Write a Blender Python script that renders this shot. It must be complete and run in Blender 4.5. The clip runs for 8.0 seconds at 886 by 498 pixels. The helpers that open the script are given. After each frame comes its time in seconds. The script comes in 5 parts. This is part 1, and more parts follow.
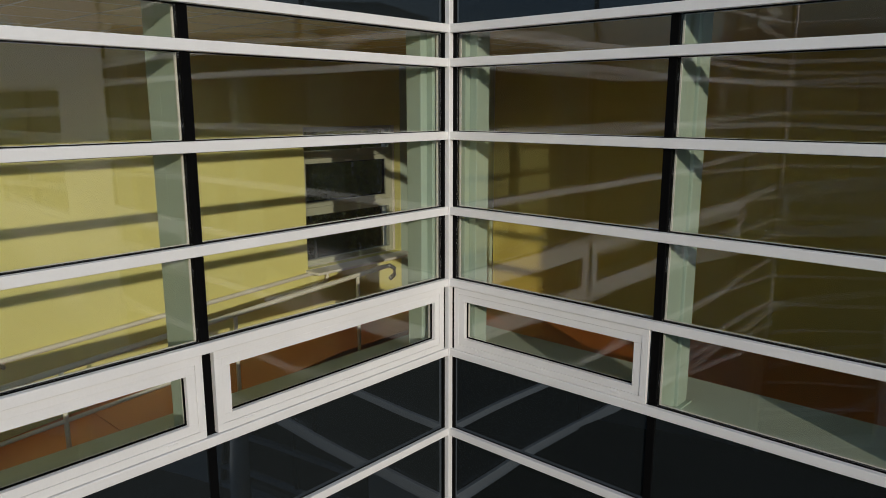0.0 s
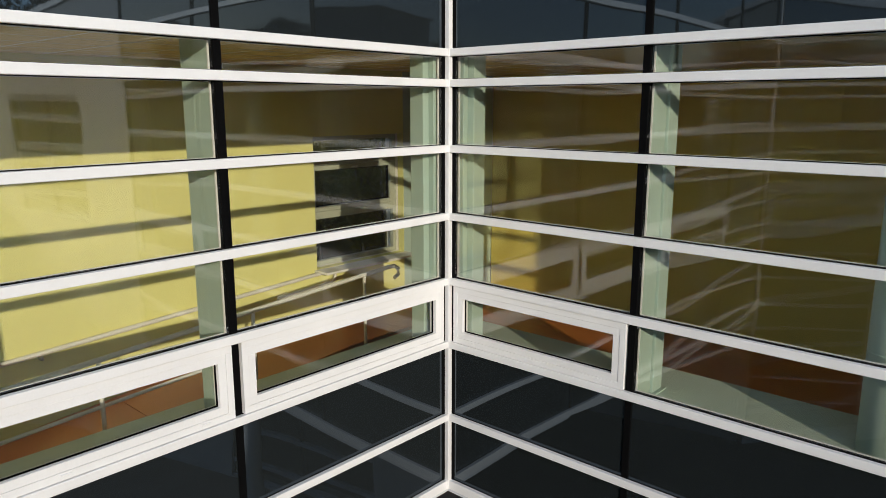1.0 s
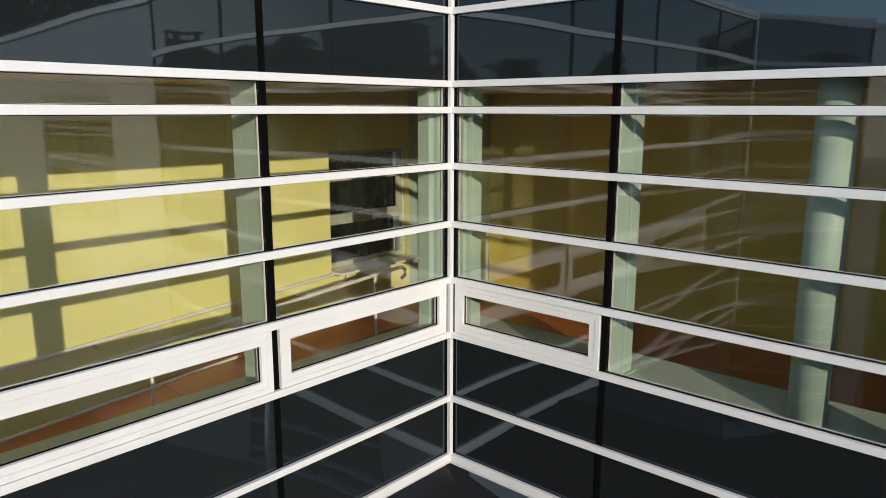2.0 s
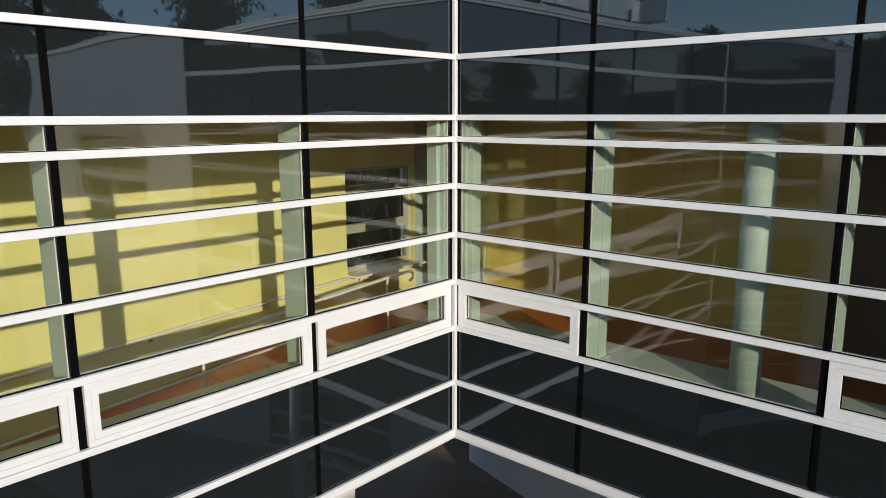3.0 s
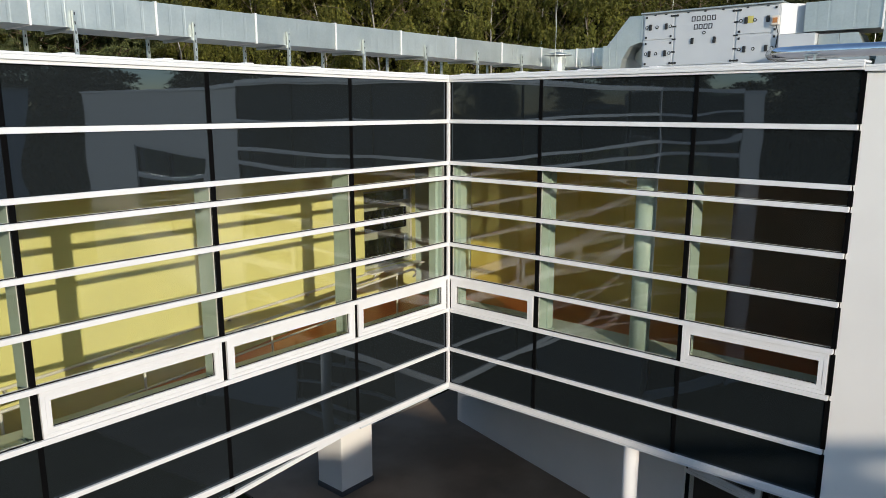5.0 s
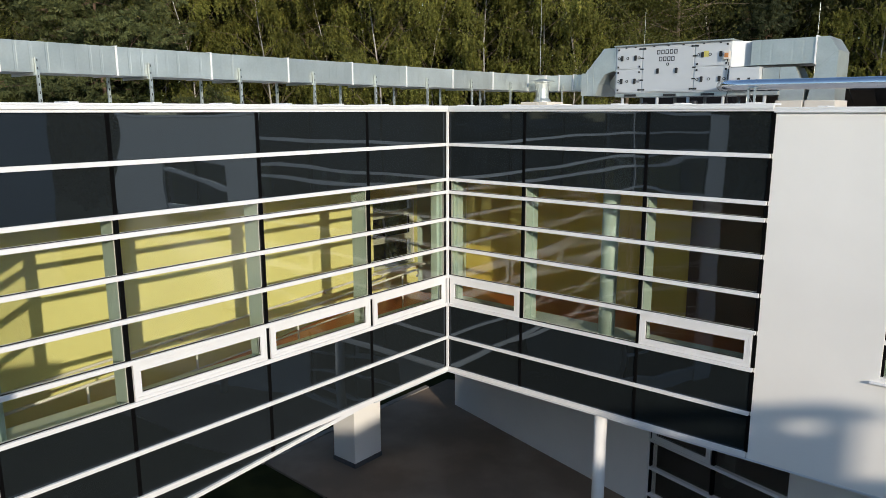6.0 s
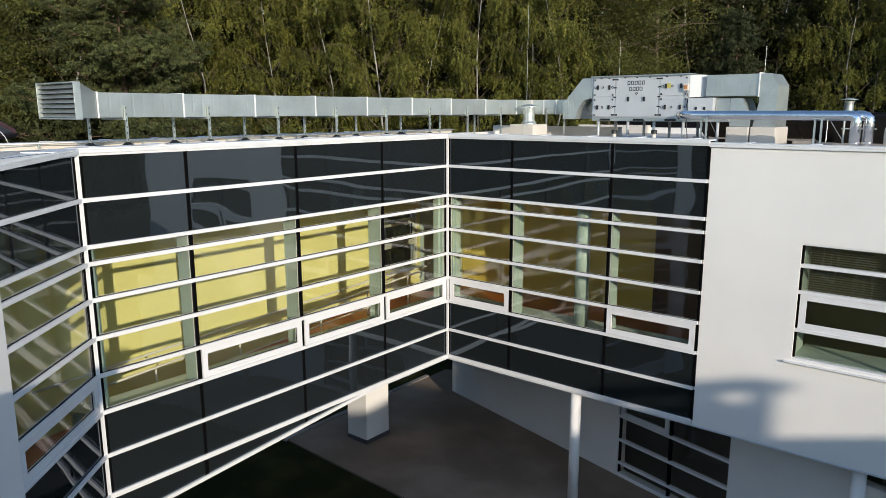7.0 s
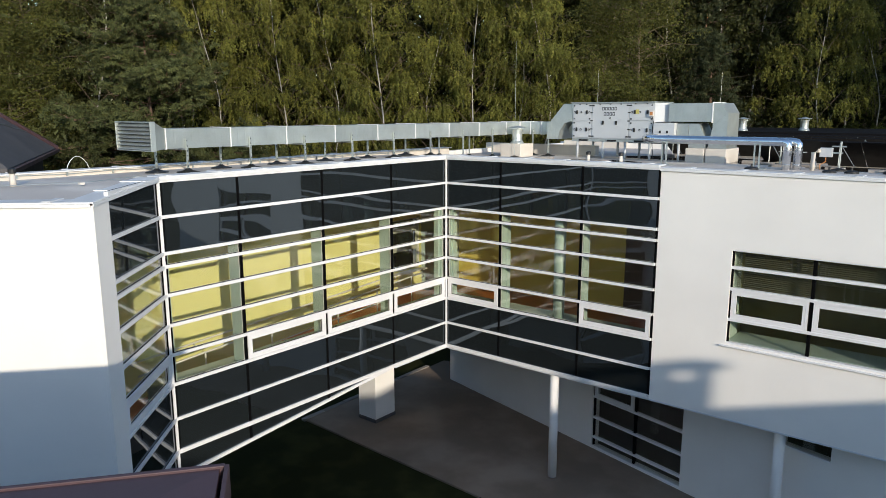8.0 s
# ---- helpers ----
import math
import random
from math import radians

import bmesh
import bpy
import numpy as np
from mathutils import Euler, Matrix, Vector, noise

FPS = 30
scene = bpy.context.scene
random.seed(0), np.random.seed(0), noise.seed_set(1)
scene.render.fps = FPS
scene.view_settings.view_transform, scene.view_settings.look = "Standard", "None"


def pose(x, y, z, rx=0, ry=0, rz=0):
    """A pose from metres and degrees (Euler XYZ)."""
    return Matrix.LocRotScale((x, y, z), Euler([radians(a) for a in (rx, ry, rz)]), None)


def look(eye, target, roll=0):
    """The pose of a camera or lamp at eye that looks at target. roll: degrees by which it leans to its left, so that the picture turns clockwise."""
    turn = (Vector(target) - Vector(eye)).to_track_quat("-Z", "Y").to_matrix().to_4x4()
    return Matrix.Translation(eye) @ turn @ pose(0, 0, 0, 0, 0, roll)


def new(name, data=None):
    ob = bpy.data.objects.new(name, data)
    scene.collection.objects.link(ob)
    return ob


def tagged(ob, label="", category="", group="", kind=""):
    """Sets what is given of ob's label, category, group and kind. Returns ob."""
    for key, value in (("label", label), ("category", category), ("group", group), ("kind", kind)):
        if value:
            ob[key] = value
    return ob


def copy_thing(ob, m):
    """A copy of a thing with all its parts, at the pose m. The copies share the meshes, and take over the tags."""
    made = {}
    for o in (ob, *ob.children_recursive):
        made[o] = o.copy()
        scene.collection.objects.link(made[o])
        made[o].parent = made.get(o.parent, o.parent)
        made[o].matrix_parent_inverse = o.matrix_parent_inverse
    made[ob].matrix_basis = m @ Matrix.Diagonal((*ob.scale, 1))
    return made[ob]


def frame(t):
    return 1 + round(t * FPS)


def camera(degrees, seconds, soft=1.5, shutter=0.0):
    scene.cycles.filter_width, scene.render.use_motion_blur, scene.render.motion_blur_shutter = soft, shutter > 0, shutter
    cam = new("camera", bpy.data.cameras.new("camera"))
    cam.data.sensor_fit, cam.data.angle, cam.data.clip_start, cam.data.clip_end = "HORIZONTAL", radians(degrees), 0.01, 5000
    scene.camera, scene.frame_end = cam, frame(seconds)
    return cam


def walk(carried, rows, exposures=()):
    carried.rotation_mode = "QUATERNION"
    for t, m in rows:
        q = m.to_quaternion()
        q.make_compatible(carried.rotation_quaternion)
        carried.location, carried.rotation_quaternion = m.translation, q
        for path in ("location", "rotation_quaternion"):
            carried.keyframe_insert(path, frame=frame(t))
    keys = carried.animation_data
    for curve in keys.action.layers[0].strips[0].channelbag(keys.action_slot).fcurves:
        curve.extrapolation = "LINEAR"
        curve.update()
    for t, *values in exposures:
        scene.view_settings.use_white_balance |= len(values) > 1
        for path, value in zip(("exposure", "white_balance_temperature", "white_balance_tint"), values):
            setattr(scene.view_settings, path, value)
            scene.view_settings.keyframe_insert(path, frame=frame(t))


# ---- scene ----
cam = camera(63.8, 8.0, 0.8)
PATH = [
    (0, (4.241, -4.833, 7.174), (2.937, -3.37, 6.781), 0.0),
    (0.5, (4.444, -5.007, 7.254), (3.132, -3.551, 6.856), -0.0),
    (1, (4.679, -5.309, 7.334), (3.372, -3.848, 6.939), 0.0),
    (1.5, (5.002, -5.714, 7.416), (3.694, -4.252, 7.03), 0.1),
    (2.8, (6.127, -7.088, 7.815), (4.819, -5.623, 7.435), -0.1),
    (3, (6.308, -7.371, 7.881), (5.006, -5.899, 7.507), -0.1),
    (3.5, (6.847, -8.075, 8.084), (5.557, -6.594, 7.706), -0.1),
    (4, (7.423, -8.861, 8.312), (6.148, -7.369, 7.929), -0.1),
    (4.5, (8.089, -9.647, 8.579), (6.817, -8.153, 8.192), -0.0),
    (5.8, (9.957, -12.072, 9.245), (8.698, -10.567, 8.861), -0.1),
    (6, (10.258, -12.463, 9.34), (9.001, -10.955, 8.96), -0.1),
    (6.5, (11.037, -13.557, 9.72), (9.788, -12.044, 9.333), -0.2),
    (7, (11.899, -14.772, 10.041), (10.658, -13.251, 9.66), -0.1),
    (7.5, (12.853, -16.023, 10.37), (11.616, -14.497, 9.993), -0.0),
    (8, (13.857, -17.293, 10.744), (12.622, -15.765, 10.368), -0.1),
]
EXPOSURE = [(0.0, -0.77), (0.1, -0.58), (0.2, -0.34), (0.3, -0.21), (0.5, -0.21), (1.5, -0.16), (2.2, -0.1), (3.0, -0.05), (4.0, 0.0), (6.0, 0.03), (8.0, 0.08)]
walk(cam, [(t, look(eye, target, roll)) for t, eye, target, roll in PATH], EXPOSURE)

# ---- light: a low sun over the courtyard and a clear sky ----
SUN_WAY = Vector((-1.0, 0.56, -0.28)).normalized()
world = bpy.data.worlds.new("world")
scene.world = world
world.use_nodes = True
wn = world.node_tree
sky = wn.nodes.new("ShaderNodeTexSky")
sky.sky_type = "NISHITA"
sky.sun_disc = False
sky.sun_elevation = radians(13.7)
sky.sun_rotation = radians(119.2)
sky.air_density, sky.dust_density, sky.ozone_density = 0.88, 0.28, 1.6
wn.links.new(sky.outputs[0], wn.nodes["Background"].inputs[0])
wn.nodes["Background"].inputs[1].default_value = 0.25
sun_data = bpy.data.lights.new("sun", "SUN")
sun_data.energy, sun_data.angle, sun_data.color = 3.7, radians(0.55), (1.0, 0.90, 0.76)
sun = new("sun", sun_data)
sun.rotation_mode = "QUATERNION"
sun.rotation_quaternion = SUN_WAY.to_track_quat("-Z", "Y")
sun.location = -SUN_WAY * 60


# ---- materials ----
def nodes_of(name):
    m = bpy.data.materials.new(name)
    m.use_nodes = True
    t = m.node_tree
    return m, t, t.nodes["Principled BSDF"]


def mat(name, color, rough=0.5, metal=0.0, vary=0.12, scale=6.0, fine=80.0, bump=0.05, spec=0.5, stretch=(1, 1, 1),
        rand=0.0, second=None, mix_at=0.55):
    """A surface with two scales of variation in colour, gloss and relief."""
    m, t, b = nodes_of(name)
    n, l = t.nodes, t.links
    co = n.new("ShaderNodeTexCoord")
    mp = n.new("ShaderNodeMapping")
    mp.inputs["Scale"].default_value = stretch
    l.new(co.outputs["Object"], mp.inputs[0])
    big = n.new("ShaderNodeTexNoise")
    big.inputs["Scale"].default_value, big.inputs["Detail"].default_value = scale, 6
    small = n.new("ShaderNodeTexNoise")
    small.inputs["Scale"].default_value, small.inputs["Detail"].default_value = fine, 4
    l.new(mp.outputs[0], big.inputs[0])
    l.new(mp.outputs[0], small.inputs[0])
    add = n.new("ShaderNodeMath")
    add.operation = "MULTIPLY_ADD"
    l.new(small.outputs[0], add.inputs[0])
    add.inputs[1].default_value = 0.4
    l.new(big.outputs[0], add.inputs[2])
    ramp = n.new("ShaderNodeMapRange")
    ramp.inputs[1].default_value, ramp.inputs[2].default_value = 0.4, 1.0
    ramp.inputs[3].default_value, ramp.inputs[4].default_value = 1 - vary, 1 + vary
    l.new(add.outputs[0], ramp.inputs[0])
    value = ramp.outputs[0]
    if rand:
        info = n.new("ShaderNodeObjectInfo")
        rr = n.new("ShaderNodeMapRange")
        rr.inputs[3].default_value, rr.inputs[4].default_value = 1 - rand, 1 + rand
        l.new(info.outputs["Random"], rr.inputs[0])
        mul = n.new("ShaderNodeMath")
        mul.operation = "MULTIPLY"
        l.new(value, mul.inputs[0])
        l.new(rr.outputs[0], mul.inputs[1])
        value = mul.outputs[0]
    base = None
    if second:
        mx = n.new("ShaderNodeMix")
        mx.data_type = "RGBA"
        mx.inputs[6].default_value, mx.inputs[7].default_value = (*color, 1), (*second, 1)
        st = n.new("ShaderNodeMapRange")
        st.inputs[1].default_value, st.inputs[2].default_value = mix_at - 0.08, mix_at + 0.1
        l.new(big.outputs[0], st.inputs[0])
        l.new(st.outputs[0], mx.inputs[0])
        base = mx.outputs[2]
    sc = n.new("ShaderNodeVectorMath")
    sc.operation = "SCALE"
    if base:
        l.new(base, sc.inputs[0])
    else:
        sc.inputs[0].default_value = color
    l.new(value, sc.inputs["Scale"])
    l.new(sc.outputs[0], b.inputs["Base Color"])
    rg = n.new("ShaderNodeMapRange")
    rg.inputs[1].default_value, rg.inputs[2].default_value = 0.3, 0.7
    rg.inputs[3].default_value, rg.inputs[4].default_value = max(0.02, rough * 0.85), min(1, rough * 1.15)
    l.new(big.outputs[0], rg.inputs[0])
    l.new(rg.outputs[0], b.inputs["Roughness"])
    b.inputs["Metallic"].default_value = metal
    b.inputs["Specular IOR Level"].default_value = spec
    if bump:
        bp = n.new("ShaderNodeBump")
        bp.inputs["Strength"].default_value, bp.inputs["Distance"].default_value = bump, 0.01
        l.new(small.outputs[0], bp.inputs["Height"])
        l.new(bp.outputs[0], b.inputs["Normal"])
    return m


def clear_glass(name, tint, sheen, dust=0.003):
    """A coated insulating pane: tinted clear glass with a mirror sheen that grows to grazing angles."""
    m, t, b = nodes_of(name)
    n, l = t.nodes, t.links
    n.remove(b)
    tr = n.new("ShaderNodeBsdfTransparent")
    tr.inputs[0].default_value = (*tint, 1)
    gl = n.new("ShaderNodeBsdfGlossy")
    gl.inputs["Roughness"].default_value = 0.012
    gl.inputs[0].default_value = (0.95, 0.97, 1.0, 1)
    lw = n.new("ShaderNodeLayerWeight")
    lw.inputs[0].default_value = 0.5
    pw = n.new("ShaderNodeMath")
    pw.operation, pw.inputs[1].default_value = "POWER", 5.0
    l.new(lw.outputs["Facing"], pw.inputs[0])
    fr = n.new("ShaderNodeMath")
    fr.operation, fr.inputs[1].default_value, fr.inputs[2].default_value = "MULTIPLY_ADD", 1 - sheen, sheen
    l.new(pw.outputs[0], fr.inputs[0])
    # a thin uneven film of dust on the pane
    co = n.new("ShaderNodeTexCoord")
    no = n.new("ShaderNodeTexNoise")
    no.inputs["Scale"].default_value, no.inputs["Detail"].default_value = 2.2, 7
    l.new(co.outputs["Object"], no.inputs[0])
    film = n.new("ShaderNodeMapRange")
    film.inputs[1].default_value, film.inputs[2].default_value = 0.35, 0.75
    film.inputs[3].default_value, film.inputs[4].default_value = dust * 0.5, dust * 1.8
    l.new(no.outputs[0], film.inputs[0])
    df = n.new("ShaderNodeBsdfDiffuse")
    df.inputs[0].default_value = (0.75, 0.73, 0.66, 1)
    dm = n.new("ShaderNodeMixShader")
    l.new(film.outputs[0], dm.inputs[0])
    l.new(tr.outputs[0], dm.inputs[1])
    l.new(df.outputs[0], dm.inputs[2])
    mx = n.new("ShaderNodeMixShader")
    l.new(fr.outputs[0], mx.inputs[0])
    l.new(dm.outputs[0], mx.inputs[1])
    l.new(gl.outputs[0], mx.inputs[2])
    l.new(mx.outputs[0], n["Material Output"].inputs[0])
    return m


def leaf_mat(name, color, other, shine=0.15):
    m, t, b = nodes_of(name)
    n, l = t.nodes, t.links
    geo = n.new("ShaderNodeNewGeometry")
    mx = n.new("ShaderNodeMix")
    mx.data_type = "RGBA"
    mx.inputs[6].default_value, mx.inputs[7].default_value = (*color, 1), (*other, 1)
    l.new(geo.outputs["Random Per Island"], mx.inputs[0])
    co = n.new("ShaderNodeTexCoord")
    no = n.new("ShaderNodeTexNoise")
    no.inputs["Scale"].default_value = 0.5
    l.new(co.outputs["Object"], no.inputs[0])
    mr = n.new("ShaderNodeMapRange")
    mr.inputs[1].default_value, mr.inputs[2].default_value, mr.inputs[3].default_value, mr.inputs[4].default_value = 0.35, 0.65, 0.55, 1.35
    l.new(no.outputs[0], mr.inputs[0])
    sc = n.new("ShaderNodeVectorMath")
    sc.operation = "SCALE"
    l.new(mx.outputs[2], sc.inputs[0])
    l.new(mr.outputs[0], sc.inputs["Scale"])
    l.new(sc.outputs[0], b.inputs["Base Color"])
    b.inputs["Roughness"].default_value = 0.5
    b.inputs["Specular IOR Level"].default_value = shine
    tl = n.new("ShaderNodeBsdfTranslucent")
    l.new(sc.outputs[0], tl.inputs[0])
    ms = n.new("ShaderNodeMixShader")
    ms.inputs[0].default_value = 0.3
    l.new(b.outputs[0], ms.inputs[1])
    l.new(tl.outputs[0], ms.inputs[2])
    l.new(ms.outputs[0], n["Material Output"].inputs[0])
    return m


M = {
    "alu": mat("white_coated_aluminium", (0.775, 0.765, 0.75), 0.38, vary=0.05, scale=2.5, fine=60, bump=0.02),
    "gasket": mat("black_rubber_joint", (0.002, 0.002, 0.0022), 0.9, vary=0.2, bump=0.03, spec=0.08),
    "spandrel": mat("dark_glass_panel", (0.0138, 0.0168, 0.0176), 0.02, vary=0.06, scale=1.2, bump=0.0, spec=1.0),
    "glass": clear_glass("clear_glass", (0.985, 0.985, 0.95), 0.068),
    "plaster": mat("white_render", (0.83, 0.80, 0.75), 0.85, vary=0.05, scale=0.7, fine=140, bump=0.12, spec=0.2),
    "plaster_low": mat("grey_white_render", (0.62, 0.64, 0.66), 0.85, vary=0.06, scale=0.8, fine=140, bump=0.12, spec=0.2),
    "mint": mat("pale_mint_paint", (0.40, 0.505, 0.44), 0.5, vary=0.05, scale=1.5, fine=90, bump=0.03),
    # Lighter copy of the mint: the ledge's lit brightness is in its colour.
    "ledge": mat("brightened_mint_paint", (0.56, 0.65, 0.56), 0.4, vary=0.07, scale=1.2, fine=90, bump=0.03),
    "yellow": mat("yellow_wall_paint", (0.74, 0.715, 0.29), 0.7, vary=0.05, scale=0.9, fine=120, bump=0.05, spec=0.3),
    # Yellow paint again, with shade and orange floor bounce put into the colour.
    "ochre": mat("shaded_yellow_paint", (0.67, 0.545, 0.125), 0.7, vary=0.05, scale=0.9, fine=120, bump=0.05, spec=0.3),
    "darkwall": mat("dark_timber_cladding", (0.032, 0.027, 0.025), 0.7, vary=0.2, scale=1.0, fine=30, bump=0.2, stretch=(6, 6, 0.6)),
    "brownwall": mat("dark_brown_panel", (0.085, 0.046, 0.030), 0.5, vary=0.2, scale=1.5, bump=0.05),
    "lino": mat("orange_brown_linoleum", (0.55, 0.17, 0.035), 0.35, vary=0.12, scale=2.0, fine=150, bump=0.02),
    "ceiling": mat("ceiling_tile", (0.64, 0.50, 0.25), 0.9, vary=0.04, scale=3, fine=200, bump=0.1),
    "galv": mat("galvanised_steel", (0.47, 0.505, 0.485), 0.4, 0.65, vary=0.14, scale=2.2, fine=26, bump=0.02, rand=0.1),
    "foil": mat("bright_pipe_cladding", (0.75, 0.77, 0.80), 0.2, 1.0, vary=0.08, scale=3, fine=30, bump=0.04),
    "unit": mat("pale_grey_unit_panel", (0.50, 0.52, 0.53), 0.45, 0.1, vary=0.05, scale=2, fine=70, bump=0.02),
    "cream": mat("cream_membrane", (0.62, 0.57, 0.50), 0.75, vary=0.08, scale=1.5, fine=60, bump=0.08),
    "puddle": mat("dark_wet_membrane", (0.025, 0.023, 0.021), 0.04, vary=0.3, scale=1.5, fine=30, bump=0.01),
    "deck": mat("beige_roof_membrane", (0.58, 0.52, 0.46), 0.8, vary=0.14, scale=0.6, fine=40, bump=0.1, second=(0.64, 0.59, 0.53)),
    "cap": mat("white_sheet_coping", (0.74, 0.74, 0.73), 0.4, vary=0.08, scale=1.5, fine=50, bump=0.03),
    "paving": mat("brown_grey_concrete", (0.225, 0.163, 0.115), 0.9, vary=0.2, scale=0.5, fine=60, bump=0.3, second=(0.285, 0.215, 0.16), mix_at=0.52),
    "kerb": mat("pale_concrete_edging", (0.30, 0.27, 0.24), 0.9, vary=0.2, scale=3, fine=60, bump=0.3, rand=0.15),
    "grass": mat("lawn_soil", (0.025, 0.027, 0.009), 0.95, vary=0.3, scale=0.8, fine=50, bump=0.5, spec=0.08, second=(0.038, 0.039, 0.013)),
    "brownroof": mat("brown_metal_roof", (0.078, 0.042, 0.045), 0.5, vary=0.15, scale=1.2, fine=40, bump=0.05),
    "darkroof": mat("dark_grey_roof", (0.085, 0.08, 0.08), 0.75, vary=0.15, scale=0.8, fine=40, bump=0.15),
    "black": mat("black_plastic", (0.012, 0.012, 0.012), 0.5, vary=0.2, bump=0.03),
    "solar": mat("dark_panel_back", (0.004, 0.0042, 0.005), 0.5, vary=0.15, scale=2, bump=0.02, spec=0.25),
    "greyframe": mat("grey_green_window_paint", (0.40, 0.42, 0.34), 0.45, vary=0.05, bump=0.02),
    "rail": mat("white_painted_tube", (0.72, 0.71, 0.66), 0.4, vary=0.05, bump=0.02),
    # Two room colours with the dimness behind the windows put into them.
    "olive": mat("dimmed_yellow_paint", (0.30, 0.27, 0.12), 0.7, vary=0.15, scale=0.6, fine=60, bump=0.05),
    "void": mat("dimmed_room_wall", (0.10, 0.085, 0.06), 0.8, vary=0.15, scale=1.0, bump=0.05),
    # Slats coloured darker: their shade behind the glass is in the tone.
    "blind": mat("blind_slat", (0.20, 0.20, 0.14), 0.5, vary=0.05, bump=0.0),
    "birch": mat("birch_bark", (0.36, 0.34, 0.31), 0.8, vary=0.3, scale=3, fine=14, bump=0.3, stretch=(1, 1, 0.35), second=(0.09, 0.08, 0.07), mix_at=0.60),
    "pine": mat("pine_bark", (0.14, 0.088, 0.06), 0.9, vary=0.3, scale=4, fine=20, bump=0.5, stretch=(1, 1, 0.3)),
    "twig": mat("twig_bark", (0.13, 0.10, 0.07), 0.9, vary=0.3, scale=4, bump=0.3),
    "birch_leaf": leaf_mat("birch_leaf", (0.098, 0.109, 0.021), (0.192, 0.187, 0.045)),
    "mid_leaf": leaf_mat("alder_leaf", (0.062, 0.073, 0.018), (0.134, 0.134, 0.034)),
    # Darker leaf for the back rows: shade among the crowns put into colour.
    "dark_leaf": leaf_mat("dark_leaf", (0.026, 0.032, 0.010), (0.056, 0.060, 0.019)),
    # Leaves of the deep wood, darkened to hold the shade between crowns.
    "deep_leaf": leaf_mat("deep_shade_leaf", (0.014, 0.018, 0.008), (0.030, 0.036, 0.014), 0.08),
    # Pine needles again, darkened to carry the shade on some edge trees.
    "shaded_needle": leaf_mat("shaded_pine_needle", (0.034, 0.044, 0.022), (0.074, 0.084, 0.040), 0.1),
    "needle": leaf_mat("pine_needle", (0.060, 0.075, 0.029), (0.125, 0.135, 0.052), 0.12),
    "bitumen": mat("black_bitumen_roof", (0.006, 0.006, 0.007), 0.9, vary=0.25, scale=0.7, fine=40, bump=0.2, spec=0.1),
    "red": mat("orange_brown_sticker", (0.45, 0.18, 0.05), 0.5, bump=0.0),
    "letter": mat("dark_grey_print", (0.05, 0.05, 0.055), 0.5, bump=0.0),
    "yellowprint": mat("yellow_sticker", (0.5, 0.44, 0.12), 0.5, bump=0.0),
}


M["spandrel"].node_tree.nodes["Principled BSDF"].inputs["Specular Tint"].default_value = (0.66, 0.82, 1.0, 1)
M["spandrel"].node_tree.nodes["Principled BSDF"].inputs["IOR"].default_value = 1.54


# ---- building blocks ----
def thing(name, loc, label, category, group="", kind=""):
    ob = new(name)
    ob.empty_display_size = 0.2
    ob.location = loc
    return tagged(ob, label, category, group, kind)


def base_of(ob):
    p = Vector((0, 0, 0))
    while ob:
        p += ob.location
        ob = ob.parent
    return p


def finish(bm, name, material, smooth=False):
    bmesh.ops.recalc_face_normals(bm, faces=bm.faces)
    me = bpy.data.meshes.new(name)
    bm.to_mesh(me)
    bm.free()
    me.materials.append(M[material])
    if smooth:
        me.polygons.foreach_set("use_smooth", [True] * len(me.polygons))
    return me


def part(name, bm, material, parent=None, label="", smooth=False):
    """Links a bmesh, given in world places, as one mesh object under a thing or part."""
    if parent:
        bmesh.ops.translate(bm, verts=bm.verts, vec=-base_of(parent))
    ob = new(name, finish(bm, name, material, smooth))
    ob.parent = parent
    if label:
        ob["label"] = label
    return ob


def solid(name, bm, material, label, category, kind="structure", smooth=False):
    return tagged(part(name, bm, material, None, "", smooth), label, category, "", kind)


def axes(o, u, n):
    """Local frame of a wall: along it, out of it, up."""
    u, n = Vector((*u, 0)).normalized(), Vector((*n, 0)).normalized()
    return Matrix(((u.x, n.x, 0, o[0]), (u.y, n.y, 0, o[1]), (0, 0, 1, 0), (0, 0, 0, 1)))


ID = Matrix.Identity(4)


def box(bm, x0, x1, y0, y1, z0, z1, m=ID, bevel=0.0):
    vs = [bm.verts.new(m @ Vector(c)) for c in ((x0, y0, z0), (x1, y0, z0), (x1, y1, z0), (x0, y1, z0), (x0, y0, z1), (x1, y0, z1), (x1, y1, z1), (x0, y1, z1))]
    fs = [bm.faces.new([vs[i] for i in f]) for f in ((0, 1, 2, 3), (4, 5, 6, 7), (0, 1, 5, 4), (1, 2, 6, 5), (2, 3, 7, 6), (3, 0, 4, 7))]
    if bevel:
        es = list({e for f in fs for e in f.edges})
        bmesh.ops.bevel(bm, geom=es, offset=bevel, segments=2, affect="EDGES", profile=0.5)
    return bm


def boxed(*a, **k):
    return box(bmesh.new(), *a, **k)


